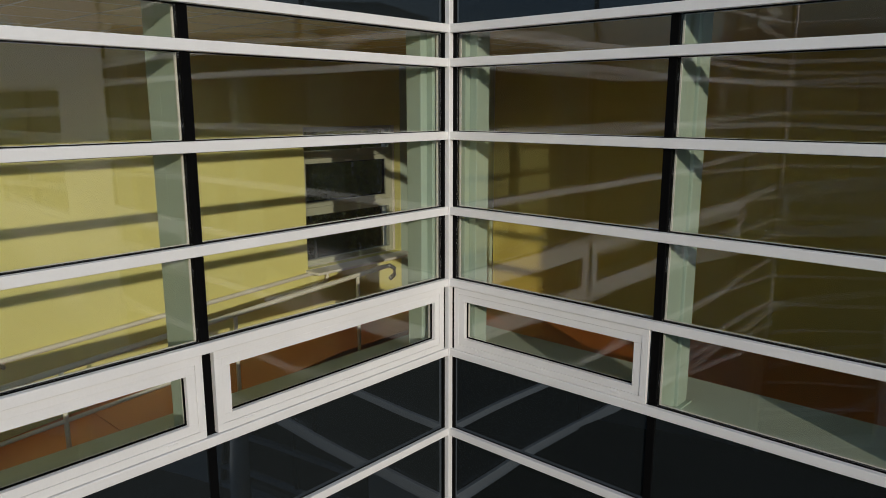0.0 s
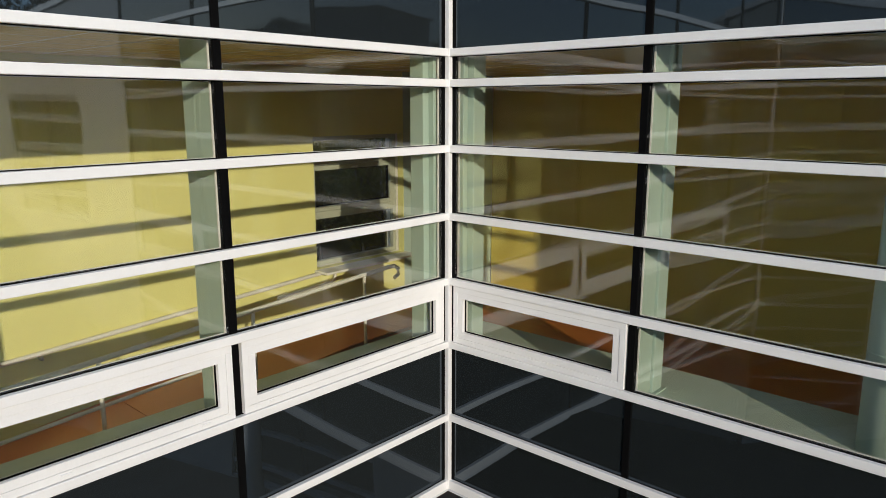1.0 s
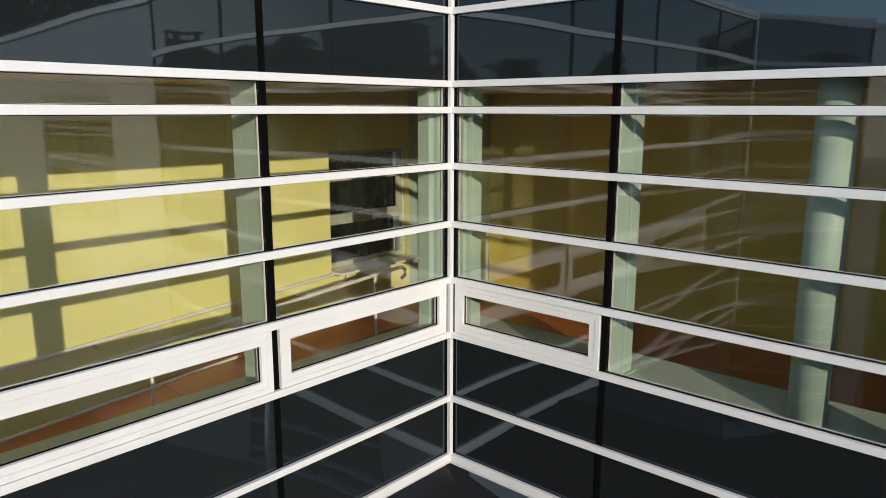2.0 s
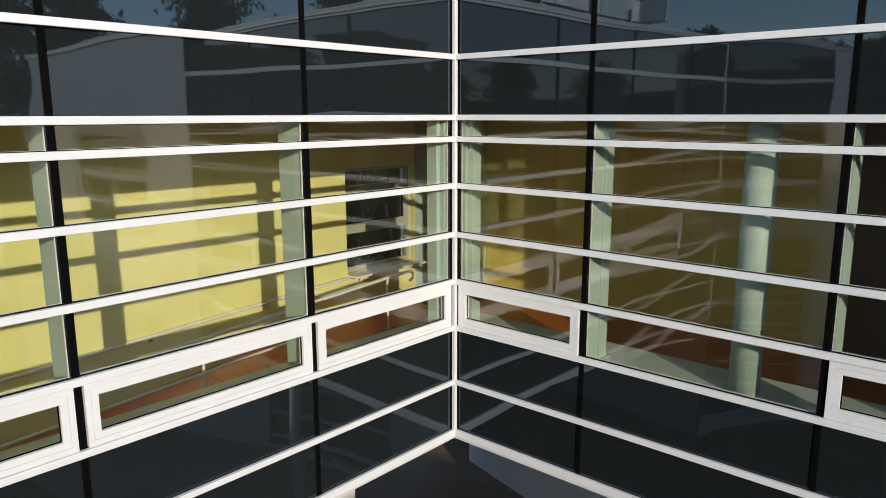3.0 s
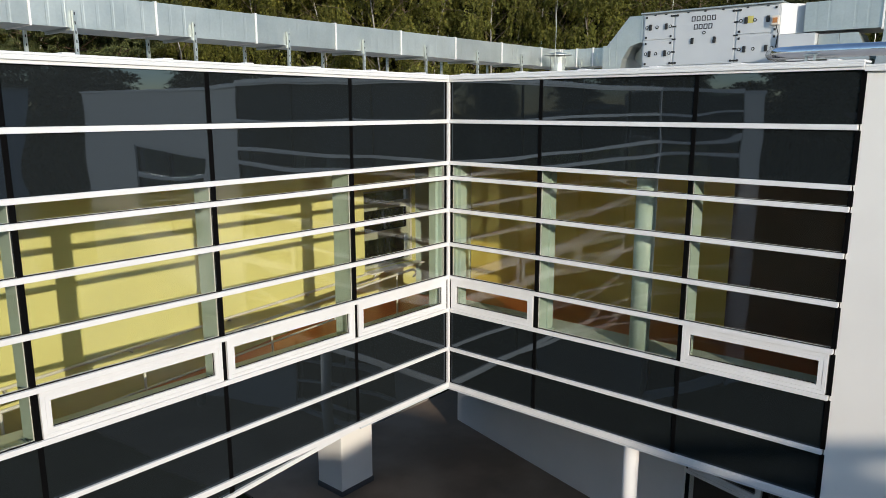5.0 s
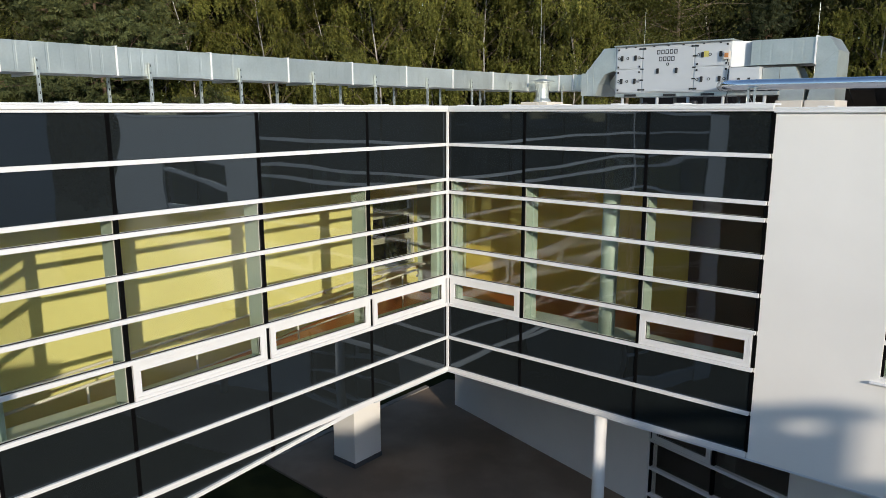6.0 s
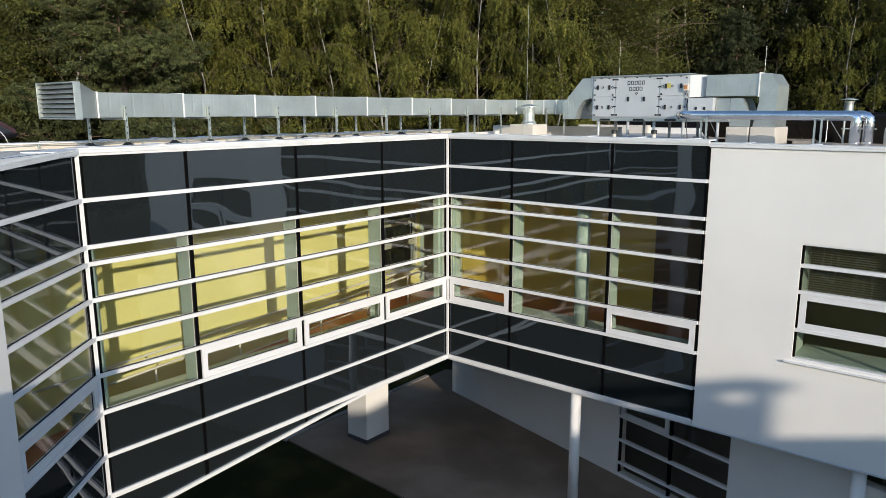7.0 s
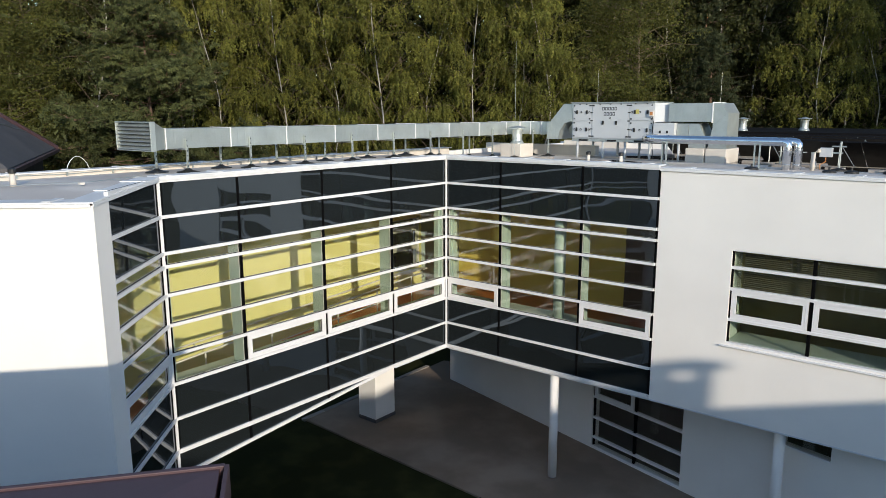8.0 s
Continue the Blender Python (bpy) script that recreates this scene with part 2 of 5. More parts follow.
def tube(bm, pts, r, seg=10, r2=None, close=True):
    """A round bar along points, tapering from r to r2."""
    r2 = r if r2 is None else r2
    pts = [Vector(p) for p in pts]
    rings = []
    for i, p in enumerate(pts):
        a, b = pts[max(0, i - 1)], pts[min(len(pts) - 1, i + 1)]
        d = (b - a).normalized()
        s = d.cross(Vector((0.13, 0.29, 1) if abs(d.z) < 0.95 else (1, 0.1, 0))).normalized()
        w = d.cross(s)
        rad = r + (r2 - r) * i / max(1, len(pts) - 1)
        rings.append([bm.verts.new(p + (s * math.cos(2 * math.pi * k / seg) + w * math.sin(2 * math.pi * k / seg)) * rad) for k in range(seg)])
    for a, b in zip(rings, rings[1:]):
        for k in range(seg):
            bm.faces.new((a[k], a[(k + 1) % seg], b[(k + 1) % seg], b[k]))
    if close:
        bm.faces.new(rings[0][::-1])
        bm.faces.new(rings[-1])
    return bm


def tubed(*a, **k):
    return tube(bmesh.new(), *a, **k)


def lathe(bm, c, prof, seg=20):
    """A turned shape round a vertical axis: prof holds (radius, height)."""
    rings = [[bm.verts.new((c[0] + r * math.cos(2 * math.pi * k / seg), c[1] + r * math.sin(2 * math.pi * k / seg), c[2] + h)) for k in range(seg)] for r, h in prof]
    for a, b in zip(rings, rings[1:]):
        for k in range(seg):
            bm.faces.new((a[k], a[(k + 1) % seg], b[(k + 1) % seg], b[k]))
    bm.faces.new(rings[0][::-1])
    bm.faces.new(rings[-1])
    return bm


def prism(bm, poly, z0, z1):
    """An upright block over a plan outline."""
    lo = [bm.verts.new((x, y, z0)) for x, y in poly]
    hi = [bm.verts.new((x, y, z1)) for x, y in poly]
    k = len(poly)
    bm.faces.new(lo[::-1])
    bm.faces.new(hi)
    for i in range(k):
        bm.faces.new((lo[i], lo[(i + 1) % k], hi[(i + 1) % k], hi[i]))
    return bm


# ---- ground ----
def sheet(bm, poly, z):
    bm.faces.new([bm.verts.new((x, y, z)) for x, y in poly])
    return bm


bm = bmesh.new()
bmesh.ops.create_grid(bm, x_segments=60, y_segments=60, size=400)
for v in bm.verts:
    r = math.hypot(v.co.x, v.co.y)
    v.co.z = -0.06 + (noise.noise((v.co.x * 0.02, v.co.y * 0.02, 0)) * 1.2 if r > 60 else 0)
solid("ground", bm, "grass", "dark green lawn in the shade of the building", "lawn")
solid("pavement", prism(bmesh.new(), [(-4.9, -1.85), (16.0, -2.75), (16.0, 3.0), (8.0, 1.6), (-3.4, 4.6), (-4.4, 6.3), (-4.95, 6.0)], -0.3, 0.0), "paving",
      "brown-grey concrete paving under the overhanging wing", "pavement")

# ---- upper storey: levels of the transoms and widths of the bays ----
LEVELS = [3.34, 4.11, 4.915, 5.585, 6.25, 6.92, 7.545, 7.83, 8.61, 9.38]
FLOOR, LEDGE, CEIL, SOFFIT = 3.95, 4.83, 7.86, 3.28
rng = random.Random(4)


def pane(m, u0, u1, z0, z1, n, sag):
    """One pane, slightly dished as sealed panes are."""
    bm = bmesh.new()
    ku, kz = max(6, round((u1 - u0) / 0.14)), max(4, round((z1 - z0) / 0.07))
    seed, lean, twist = rng.uniform(0, 99), rng.uniform(-0.0016, 0.0016), rng.uniform(-0.0012, 0.0012)
    rows = []
    for i in range(ku + 1):
        row = []
        for j in range(kz + 1):
            a, b = i / ku, j / kz
            ca, cb = 1 - (2 * a - 1) ** 4, 1 - (2 * b - 1) ** 2
            d = sag * ca * cb + lean * (b - 0.5) * ca + twist * (a - 0.5)
            d += 0.0011 * noise.noise((a * 3 + seed, b * 1.6, seed)) * ca * cb
            row.append(bm.verts.new(m @ Vector((u0 + (u1 - u0) * a, n + d, z0 + (z1 - z0) * b))))
        rows.append(row)
    for r0, r1 in zip(rows, rows[1:]):
        for j in range(kz):
            bm.faces.new((r0[j], r1[j], r1[j + 1], r0[j + 1]))
    return bm


def ring(m, u0, u1, z0, z1, w, n0, n1, bevel=0.004):
    bm = bmesh.new()
    box(bm, u0, u1, n0, n1, z0, z0 + w, m, bevel)
    box(bm, u0, u1, n0, n1, z1 - w, z1, m, bevel)
    box(bm, u0, u0 + w, n0, n1, z0 + w, z1 - w, m, bevel)
    box(bm, u1 - w, u1, n0, n1, z0 + w, z1 - w, m, bevel)
    return bm


def vent_window(m, parent, u0, u1, z0, z1, name="vent_window"):
    w = part(name, ring(m, u0, u1, z0, z1, 0.055, -0.05, 0.035, 0.002), "alu", parent, "white-framed top-hung vent window, closed")
    part("sash", ring(m, u0 + 0.0565, u1 - 0.0565, z0 + 0.0565, z1 - 0.0565, 0.0635, -0.05, 0.031, 0.002), "alu", w)
    part("glazing_bead", ring(m, u0 + 0.122, u1 - 0.122, z0 + 0.122, z1 - 0.122, 0.0085, -0.016, -0.002, 0), "gasket", w, "black rubber glazing bead")
    part("pane", pane(m, u0 + 0.13, u1 - 0.13, z0 + 0.13, z1 - 0.13, -0.012, 0.001), "glass", w, "clear glass", True)
    part("inner_pane", pane(m, u0 + 0.13, u1 - 0.13, z0 + 0.13, z1 - 0.13, -0.034, -0.0008), "glass", w, "clear inner glass", True)
    k = (u1 - u0) / 2 - 0.25
    for c in ((u0 + u1) / 2 - k, (u0 + u1) / 2, (u0 + u1) / 2 + k):
        part("drain_cap", boxed(c - 0.035, c + 0.035, 0.034, 0.043, z0 + 0.02, z0 + 0.042, m, 0.004), "alu", w)
    return w


def curtain_wall(name, m, bays, hoppers, label, ends):
    base = m @ Vector((bays[0], 0, LEVELS[0]))
    wall = thing(name, base, label, "curtain wall", "", "structure")
    a, b = bays[0], bays[-1]
    for i, z in enumerate(LEVELS):
        h = 0.05 if i in (0, 9) else 0.036
        e = 0.0
        bm = boxed(a + e, b, -0.02, 0.052, z - h, z + h, m, 0.006)
        part("transom", bm, "alu", wall)
        # slim dark joint under each cap
        part("glazing_bead", boxed(a + 0.04, b - 0.02, -0.012, 0.008, z - h - 0.003, z + h + 0.003, m), "gasket", wall, "black rubber glazing bead")
    for k, u in enumerate(bays):
        if 0 < k < len(bays) - 1 or (k == len(bays) - 1 and not ends):
            for z0, z1 in zip(LEVELS, LEVELS[1:]):
                part("mullion_joint", boxed(u - 0.031, u + 0.031, -0.03, 0.014, z0 + 0.04, z1 - 0.04, m, 0.003), "gasket", wall, "black rubber joint")
    if ends:
        part("mullion", boxed(b - 0.035, b + 0.035, -0.02, 0.055, LEVELS[0] - 0.05, LEVELS[-1] + 0.05, m, 0.006), "alu", wall)
        part("mullion_joint", boxed(b - 0.1, b - 0.037, -0.03, 0.012, LEVELS[0], LEVELS[-1], m, 0.003), "gasket", wall, "black rubber joint")
    part("mullion_joint", boxed(a + 0.04, a + 0.09, -0.03, 0.012, LEVELS[0], LEVELS[-1], m, 0.003), "gasket", wall, "black rubber joint")
    for k, (u0, u1) in enumerate(zip(bays, bays[1:])):
        g0, g1 = u0 + (0.09 if k == 0 else 0.031), u1 - (0.1 if ends and k == len(bays) - 2 else 0.031)
        for i, (z0, z1) in enumerate(zip(LEVELS, LEVELS[1:])):
            if i in (0, 1, 7, 8):
                sag = rng.choice((-1, 1)) * rng.uniform(0.0008, 0.0032)
                part("spandrel_panel", pane(m, g0, g1, z0 + 0.04, z1 - 0.04, 0.0, sag), "spandrel", wall, "dark grey reflective glass panel", True)
            elif i == 2 and k in hoppers:
                vent_window(m, wall, g0 + 0.012, g1 - 0.012, z0 + 0.04, z1 - 0.04)
            else:
                sag = rng.choice((-1, 1)) * rng.uniform(0.0005, 0.0022)
                part("pane", pane(m, g0, g1, z0 + 0.04, z1 - 0.04, 0.0, sag), "glass", wall, "clear reflective glass", True)
                part("inner_pane", pane(m, g0, g1, z0 + 0.04, z1 - 0.04, -0.03, -sag), "glass", wall, "clear inner glass", True)
                part("inner_frame", ring(m, g0 - 0.02, g1 + 0.02, z0 + 0.01, z1 - 0.01, 0.034, -0.055, -0.042, 0), "alu", wall)
                part("glazing_bead", ring(m, g0 + 0.002, g1 - 0.002, z0 + 0.036, z1 - 0.036, 0.006, -0.03, -0.012, 0), "gasket", wall, "black rubber glazing bead")
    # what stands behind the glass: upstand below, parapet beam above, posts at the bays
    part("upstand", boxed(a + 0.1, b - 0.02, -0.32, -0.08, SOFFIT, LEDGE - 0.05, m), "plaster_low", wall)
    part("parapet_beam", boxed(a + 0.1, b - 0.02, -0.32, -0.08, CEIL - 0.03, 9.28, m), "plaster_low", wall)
    return wall


def wall_with_opening(m, u0, u1, z0, z1, h, n0, n1):
    """One slab with one rectangular opening through it."""
    bm = bmesh.new()
    loops = []
    for n in (n0, n1):
        loops.append([bm.verts.new(m @ Vector((u, n, z))) for u, z in ((u0, z0), (u1, z0), (u1, z1), (u0, z1))])
        loops.append([bm.verts.new(m @ Vector((u, n, z))) for u, z in ((h[0], h[2]), (h[1], h[2]), (h[1], h[3]), (h[0], h[3]))])
    for a, b in ((0, 1), (2, 3), (0, 2), (1, 3)):
        for k in range(4):
            bm.faces.new((loops[a][k], loops[a][(k + 1) % 4], loops[b][(k + 1) % 4], loops[b][k]))
    return bm


ML = axes((0, 0), (0, -1), (1, 0))
MR = axes((0, 0), (1, 0), (0, -1))
MC = axes((0, -9.57), (0.67, -0.742), (0.742, 0.67))
BL, BR, BC = [0, 2.49, 5.08, 7.62, 9.57], [0, 2.06, 4.73, 6.87], [0, 2.6]
cw_left = curtain_wall("curtain_wall_west", ML, BL, (0, 1, 2), "banded curtain wall of dark and clear glass with white transoms", True)
cw_right = curtain_wall("curtain_wall_north", MR, BR, (0, 2), "banded curtain wall of dark and clear glass beside white render", False)
cw_cham = curtain_wall("curtain_wall_splay", MC, BC, (0,), "narrow splayed curtain wall bay with white transoms", False)
part("corner_mullion", boxed(-0.01, 0.062, -0.062, 0.01, LEVELS[0] - 0.05, LEVELS[-1] + 0.05, ID, 0.006), "alu", cw_left, "white corner post")

# the bridge's lower edge falls with the ramp inside
E0, E1, DROP = 2.45, 9.57, 0.082


def low_edge(u):
    return LEVELS[0] - DROP * max(0.0, u - E0)


bm = bmesh.new()
prof = ((-0.02, -0.045), (0.05, -0.045), (0.05, 0.03), (-0.02, 0.03))
va = [bm.verts.new(ML @ Vector((E0, n, low_edge(E0) + d))) for n, d in prof]
vb = [bm.verts.new(ML @ Vector((E1 + 0.03, n, low_edge(E1) + d))) for n, d in prof]
for k in range(4):
    bm.faces.new((va[k], va[(k + 1) % 4], vb[(k + 1) % 4], vb[k]))
bm.faces.new(va)
bm.faces.new(vb)
part("sloping_transom", bm, "alu", cw_left)
for u0, u1 in ((E0, 5.04), (5.12, 7.58), (7.66, E1 - 0.03)):
    bm = bmesh.new()
    bm.faces.new([bm.verts.new(ML @ Vector(p)) for p in ((u0, 0.0, LEVELS[0] - 0.045), (u1, 0.0, LEVELS[0] - 0.045), (u1, 0.0, low_edge(u1)), (u0, 0.0, low_edge(u0) - 0.03))])
    part("spandrel_panel", bm, "spandrel", cw_left, "dark grey reflective glass panel")
for u in (5.08, 7.62):
    part("mullion_joint", boxed(u - 0.038, u + 0.038, -0.03, 0.012, low_edge(u), LEVELS[0] - 0.05, ML), "gasket", cw_left, "black rubber joint")
part("mullion", boxed(E1 - 0.035, E1 + 0.035, -0.02, 0.055, low_edge(E1) - 0.05, LEVELS[0] - 0.052, ML, 0.004), "alu", cw_left)

# ---- posts, ledges ----
POST = [(ML, 0.06, 0.2, 0.1, 0.15), (ML, 2.36, 2.5, 2.48, 0.32), (ML, 4.95, 5.09, 5.07, 0.32), (ML, 7.49, 7.63, 7.61, 0.32), (ML, 9.26, 9.38, 9.42, 0.32),
        (MR, 0.05, 0.2, 0.1, 0.15), (MR, 1.99, 2.12, 2.07, 0.32), (MR, 4.68, 4.77, 4.76, 0.3)]
for m, u0, u1, uf, back in POST:
    u = (u0 + u1) / 2
    post = thing("steel_post", m @ Vector((u, -back - 0.09, LEDGE)), "pale mint painted steel post behind the glass", "post", "posts behind the glass")
    part("shaft", boxed(u0, u1, -back - 0.18, -back, LEDGE + 0.017, CEIL - 0.004, m, 0.008), "mint", post)
    part("flange", boxed(uf - 0.024, uf + 0.024, 0.002 - back, -0.085, LEDGE + 0.017, CEIL - 0.004, m, 0.004), "mint", post)
    part("base_plate", boxed(u0 - 0.03, u1 + 0.03, -back - 0.21, 0.03 - back, LEDGE + 0.001, LEDGE + 0.016, m, 0.003), "mint", post)
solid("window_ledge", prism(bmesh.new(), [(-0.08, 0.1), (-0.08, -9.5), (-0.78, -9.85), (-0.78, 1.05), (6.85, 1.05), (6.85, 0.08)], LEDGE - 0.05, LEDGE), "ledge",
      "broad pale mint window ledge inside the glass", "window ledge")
bm = bmesh.new()
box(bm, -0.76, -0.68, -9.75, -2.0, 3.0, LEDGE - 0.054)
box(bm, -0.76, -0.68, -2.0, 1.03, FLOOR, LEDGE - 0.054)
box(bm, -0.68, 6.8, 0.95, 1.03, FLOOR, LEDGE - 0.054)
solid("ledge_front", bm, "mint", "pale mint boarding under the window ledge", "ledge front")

# ---- interior of the glazed wings ----
FALL_Y, FALL = -2.0, 0.095


def floor_at(y):
    return FLOOR - FALL * max(0.0, FALL_Y - y)


solid("floor", prism(bmesh.new(), [(-3.49, FALL_Y), (-0.33, FALL_Y), (-0.33, 0.33), (6.78, 0.33), (6.78, 5.19), (-3.49, 5.19)], SOFFIT + 0.02, FLOOR), "lino",
      "orange-brown linoleum floor", "floor")
bm = prism(bmesh.new(), [(-3.49, -12.2), (0.4, -12.2), (1.2, -11.6), (-0.2, -9.8), (-0.33, -9.6), (-0.33, FALL_Y - 0.003), (-3.49, FALL_Y - 0.003)], FLOOR - 0.3, FLOOR)
for v in bm.verts:
    v.co.z -= FALL * max(0.0, FALL_Y - v.co.y)
solid("floor_slope", bm, "lino", "orange-brown linoleum floor falling to the south", "floor")
bm = bmesh.new()
prism(bm, [(-3.88, -12.4), (0.6, -12.4), (1.45, -11.7), (-0.2, -9.8), (-0.33, -9.6), (-0.33, 0.33), (6.9, 0.33), (6.9, 5.6), (-3.88, 5.6)], CEIL, CEIL + 0.08)
solid("ceiling", bm, "ceiling", "suspended ceiling of warm brown-beige tiles", "ceiling")
bm = bmesh.new()
for k in range(22):
    box(bm, -3.48, -0.34, -9.6 + 0.6 * k, -9.585 + 0.6 * k, CEIL - 0.004, CEIL - 0.0005)
for k in range(5):
    box(bm, -3.2 + 0.6 * k, -3.185 + 0.6 * k, -9.6, 5.1, CEIL - 0.0065, CEIL - 0.0045)
solid("ceiling_grid", bm, "alu", "thin white grid of the suspended ceiling", "ceiling grid")
# outer wall of the bridge wing, with one window opening
WY0, WY1, WZ0, WZ1 = 1.06, 2.86, 4.97, 6.9
MI = axes((-3.5, 0), (0, 1), (1, 0))
solid("wall_west", wall_with_opening(MI, -12.4, WY1 + 0.012, 2.95, CEIL - 0.002, (WY0, WY1, WZ0, WZ1), -0.12, 0.0), "yellow", "plain yellow painted corridor wall in striped sunlight", "wall")
solid("wall_west_end", boxed(WY1 + 0.014, 5.19, -0.12, 0.0, FLOOR + 0.002, CEIL - 0.002, MI), "mint", "pale grey-green corridor wall beside the window", "wall")
solid("outer_wall_west", wall_with_opening(MI, -16.4, 13.88, SOFFIT, 9.28, (WY0, WY1, WZ0, WZ1), -0.4, -0.13), "plaster", "white rendered outer wall of the bridge", "wall")
bm = bmesh.new()
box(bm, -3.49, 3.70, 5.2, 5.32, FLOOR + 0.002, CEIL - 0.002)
solid("wall_north", bm, "ochre", "yellow rear wall, its shade and floor bounce put into an ochre tone", "wall")
solid("wall_north_dark", boxed(3.702, 6.78, 5.2, 5.32, FLOOR + 0.002, CEIL - 0.002), "brownwall", "dark brown panelled rear wall", "wall")
solid("wall_end_east", boxed(6.8, 6.86, 0.35, 5.5, FLOOR + 0.002, CEIL - 0.002), "brownwall", "dark brown end wall", "wall")
solid("wall_end_south", boxed(-3.49, 0.6, -12.38, -12.2, 2.95, CEIL - 0.002), "yellow", "yellow end wall of the corridor", "wall")
win = thing("window_1", (-3.7, (WY0 + WY1) / 2, WZ0), "grey-green framed window over a deep sill, trees outside", "window", "", "structure")
MW = axes((-3.72, WY0), (0, 1), (1, 0))
LW = WY1 - WY0
part("window_frame", ring(MW, 0.0, LW, WZ0, WZ1, 0.07, -0.03, 0.05), "greyframe", win)
for z, h in ((5.73, 0.055), (6.52, 0.05)):
    part("crossbar", boxed(0.07, LW - 0.07, -0.028, 0.048, z - h, z + h, MW, 0.005), "greyframe", win)
part("sash", ring(MW, 0.075, LW - 0.075, 5.79, 6.465, 0.07, -0.02, 0.06), "greyframe", win)
part("sash_bead", ring(MW, 0.146, LW - 0.146, 5.861, 6.394, 0.012, -0.015, 0.03, 0), "gasket", win, "black rubber bead")
part("sash_handle", boxed(LW / 2 - 0.06, LW / 2 + 0.06, 0.061, 0.085, 6.405, 6.43, MW, 0.006), "alu", win)
for z0, z1 in ((WZ0 + 0.07, 5.67), (5.873, 6.382), (6.575, WZ1 - 0.07)):
    part("pane", pane(MW, 0.07, LW - 0.07, z0, z1, 0.0, 0.0005), "glass", win, "clear glass", True)
part("window_sill", boxed(-3.66, -3.22, WY0 - 0.04, WY1 + 0.05, WZ0 - 0.04, WZ0 - 0.005, ID, 0.006), "alu", win)


# handrails of the ramp
def post_rail(name, pts, r, posts, label):
    rail = thing(name, (pts[0][0], pts[0][1], FLOOR), label, "handrail")
    part("top_rail", tubed(pts, r, 12), "rail", rail, "", True)
    for q in posts:
        part("post", tubed(q, r * 0.8, 10), "rail", rail, "", True)
    return rail


def slope(x, y0, y1, z0, g, k=5):
    return [(x, y0 + (y1 - y0) * i / k, z0 + g * (y1 - y0) * i / k) for i in range(k + 1)]


wr = slope(-3.42, -9.4, 1.25, 4.34, 0.056)
e = wr[-1]
loop = [(e[0], e[1] + 0.06, e[2] - 0.03), (e[0], e[1] + 0.08, e[2] - 0.09), (e[0], e[1] + 0.06, e[2] - 0.15), (e[0], e[1], e[2] - 0.18), (e[0], e[1] - 0.95, e[2] - 0.235)]
brackets = [[(-3.5, y, 4.34 + 0.056 * (y + 9.4) - 0.07), (-3.43, y, 4.34 + 0.056 * (y + 9.4) - 0.07), (-3.42, y, 4.34 + 0.056 * (y + 9.4))] for y in (-8.7, -6.9, -4.8, -2.75, -0.75)]
post_rail("wall_handrail", wr + loop, 0.028, brackets, "white tubular handrail on the yellow wall")
nr = slope(-2.2, -9.2, 1.25, 4.46, 0.068)
e = nr[-1]
curl = [(e[0], e[1] + 0.12, e[2]), (e[0], e[1] + 0.2, e[2] - 0.05), (e[0], e[1] + 0.2, e[2] - 0.13), (e[0], e[1] + 0.12, e[2] - 0.17)]
posts = [[(-2.2, y, floor_at(y)), (-2.2, y, 4.46 + 0.068 * (y + 9.2))] for y in (-8.9, -7.35, -5.2, -2.65, -0.9, 0.82)]
near = post_rail("ramp_handrail", nr + curl, 0.028, posts, "white free-standing handrail with posts beside the ramp")
part("lower_rail", tubed(slope(-2.2, -9.2, 0.82, 4.02, 0.062), 0.02, 10), "rail", near, "", True)
bm = bmesh.new()
vs = [(-3.48, -2.0, FLOOR), (-2.25, -2.0, FLOOR), (-2.25, 0.6, 4.2), (-3.48, 0.6, 4.2), (-3.48, 2.5, 4.2), (-2.25, 2.5, 4.2)]
b_ = [bm.verts.new((x, y, z + 0.01)) for x, y, z in vs]
bm.faces.new((b_[0], b_[1], b_[2], b_[3]))
bm.faces.new((b_[3], b_[2], b_[5], b_[4]))
r_ = bmesh.ops.extrude_face_region(bm, geom=bm.faces[:])
bmesh.ops.translate(bm, verts=[v for v in r_["geom"] if isinstance(v, bmesh.types.BMVert)], vec=(0, 0, -0.008))
solid("ramp", bm, "lino", "gently rising orange-brown corridor ramp", "ramp")
# round column inside the north wing
col = thing("round_column", (3.85, 0.45, LEDGE), "round pale mint column standing in the window ledge", "column")
part("shaft", tubed([(3.85, 0.45, LEDGE + 0.004), (3.85, 0.45, CEIL - 0.004)], 0.165, 32), "mint", col, "", True)
for z in (5.6, 6.7):
    part("joint_ring", lathe(bmesh.new(), (3.85, 0.45, z), [(0.166, 0), (0.168, 0.004), (0.166, 0.008)], 32), "mint", col)

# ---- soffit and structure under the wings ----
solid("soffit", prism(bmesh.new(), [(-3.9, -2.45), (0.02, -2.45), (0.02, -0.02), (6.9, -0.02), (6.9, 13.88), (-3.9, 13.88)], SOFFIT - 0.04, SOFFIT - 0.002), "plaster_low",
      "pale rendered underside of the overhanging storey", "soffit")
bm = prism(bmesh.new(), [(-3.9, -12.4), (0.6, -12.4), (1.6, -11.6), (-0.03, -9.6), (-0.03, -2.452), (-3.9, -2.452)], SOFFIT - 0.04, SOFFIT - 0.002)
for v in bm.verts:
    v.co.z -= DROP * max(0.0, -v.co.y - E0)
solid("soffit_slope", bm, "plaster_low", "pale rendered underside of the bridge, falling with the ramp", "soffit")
pier = thing("square_pier", (-3.1, 0.0, 0), "square white rendered pier under the bridge", "pier")
part("shaft", boxed(-3.58, -2.75, -0.52, 0.46, 0.12, SOFFIT - 0.045, ID, 0.012), "plaster", pier)
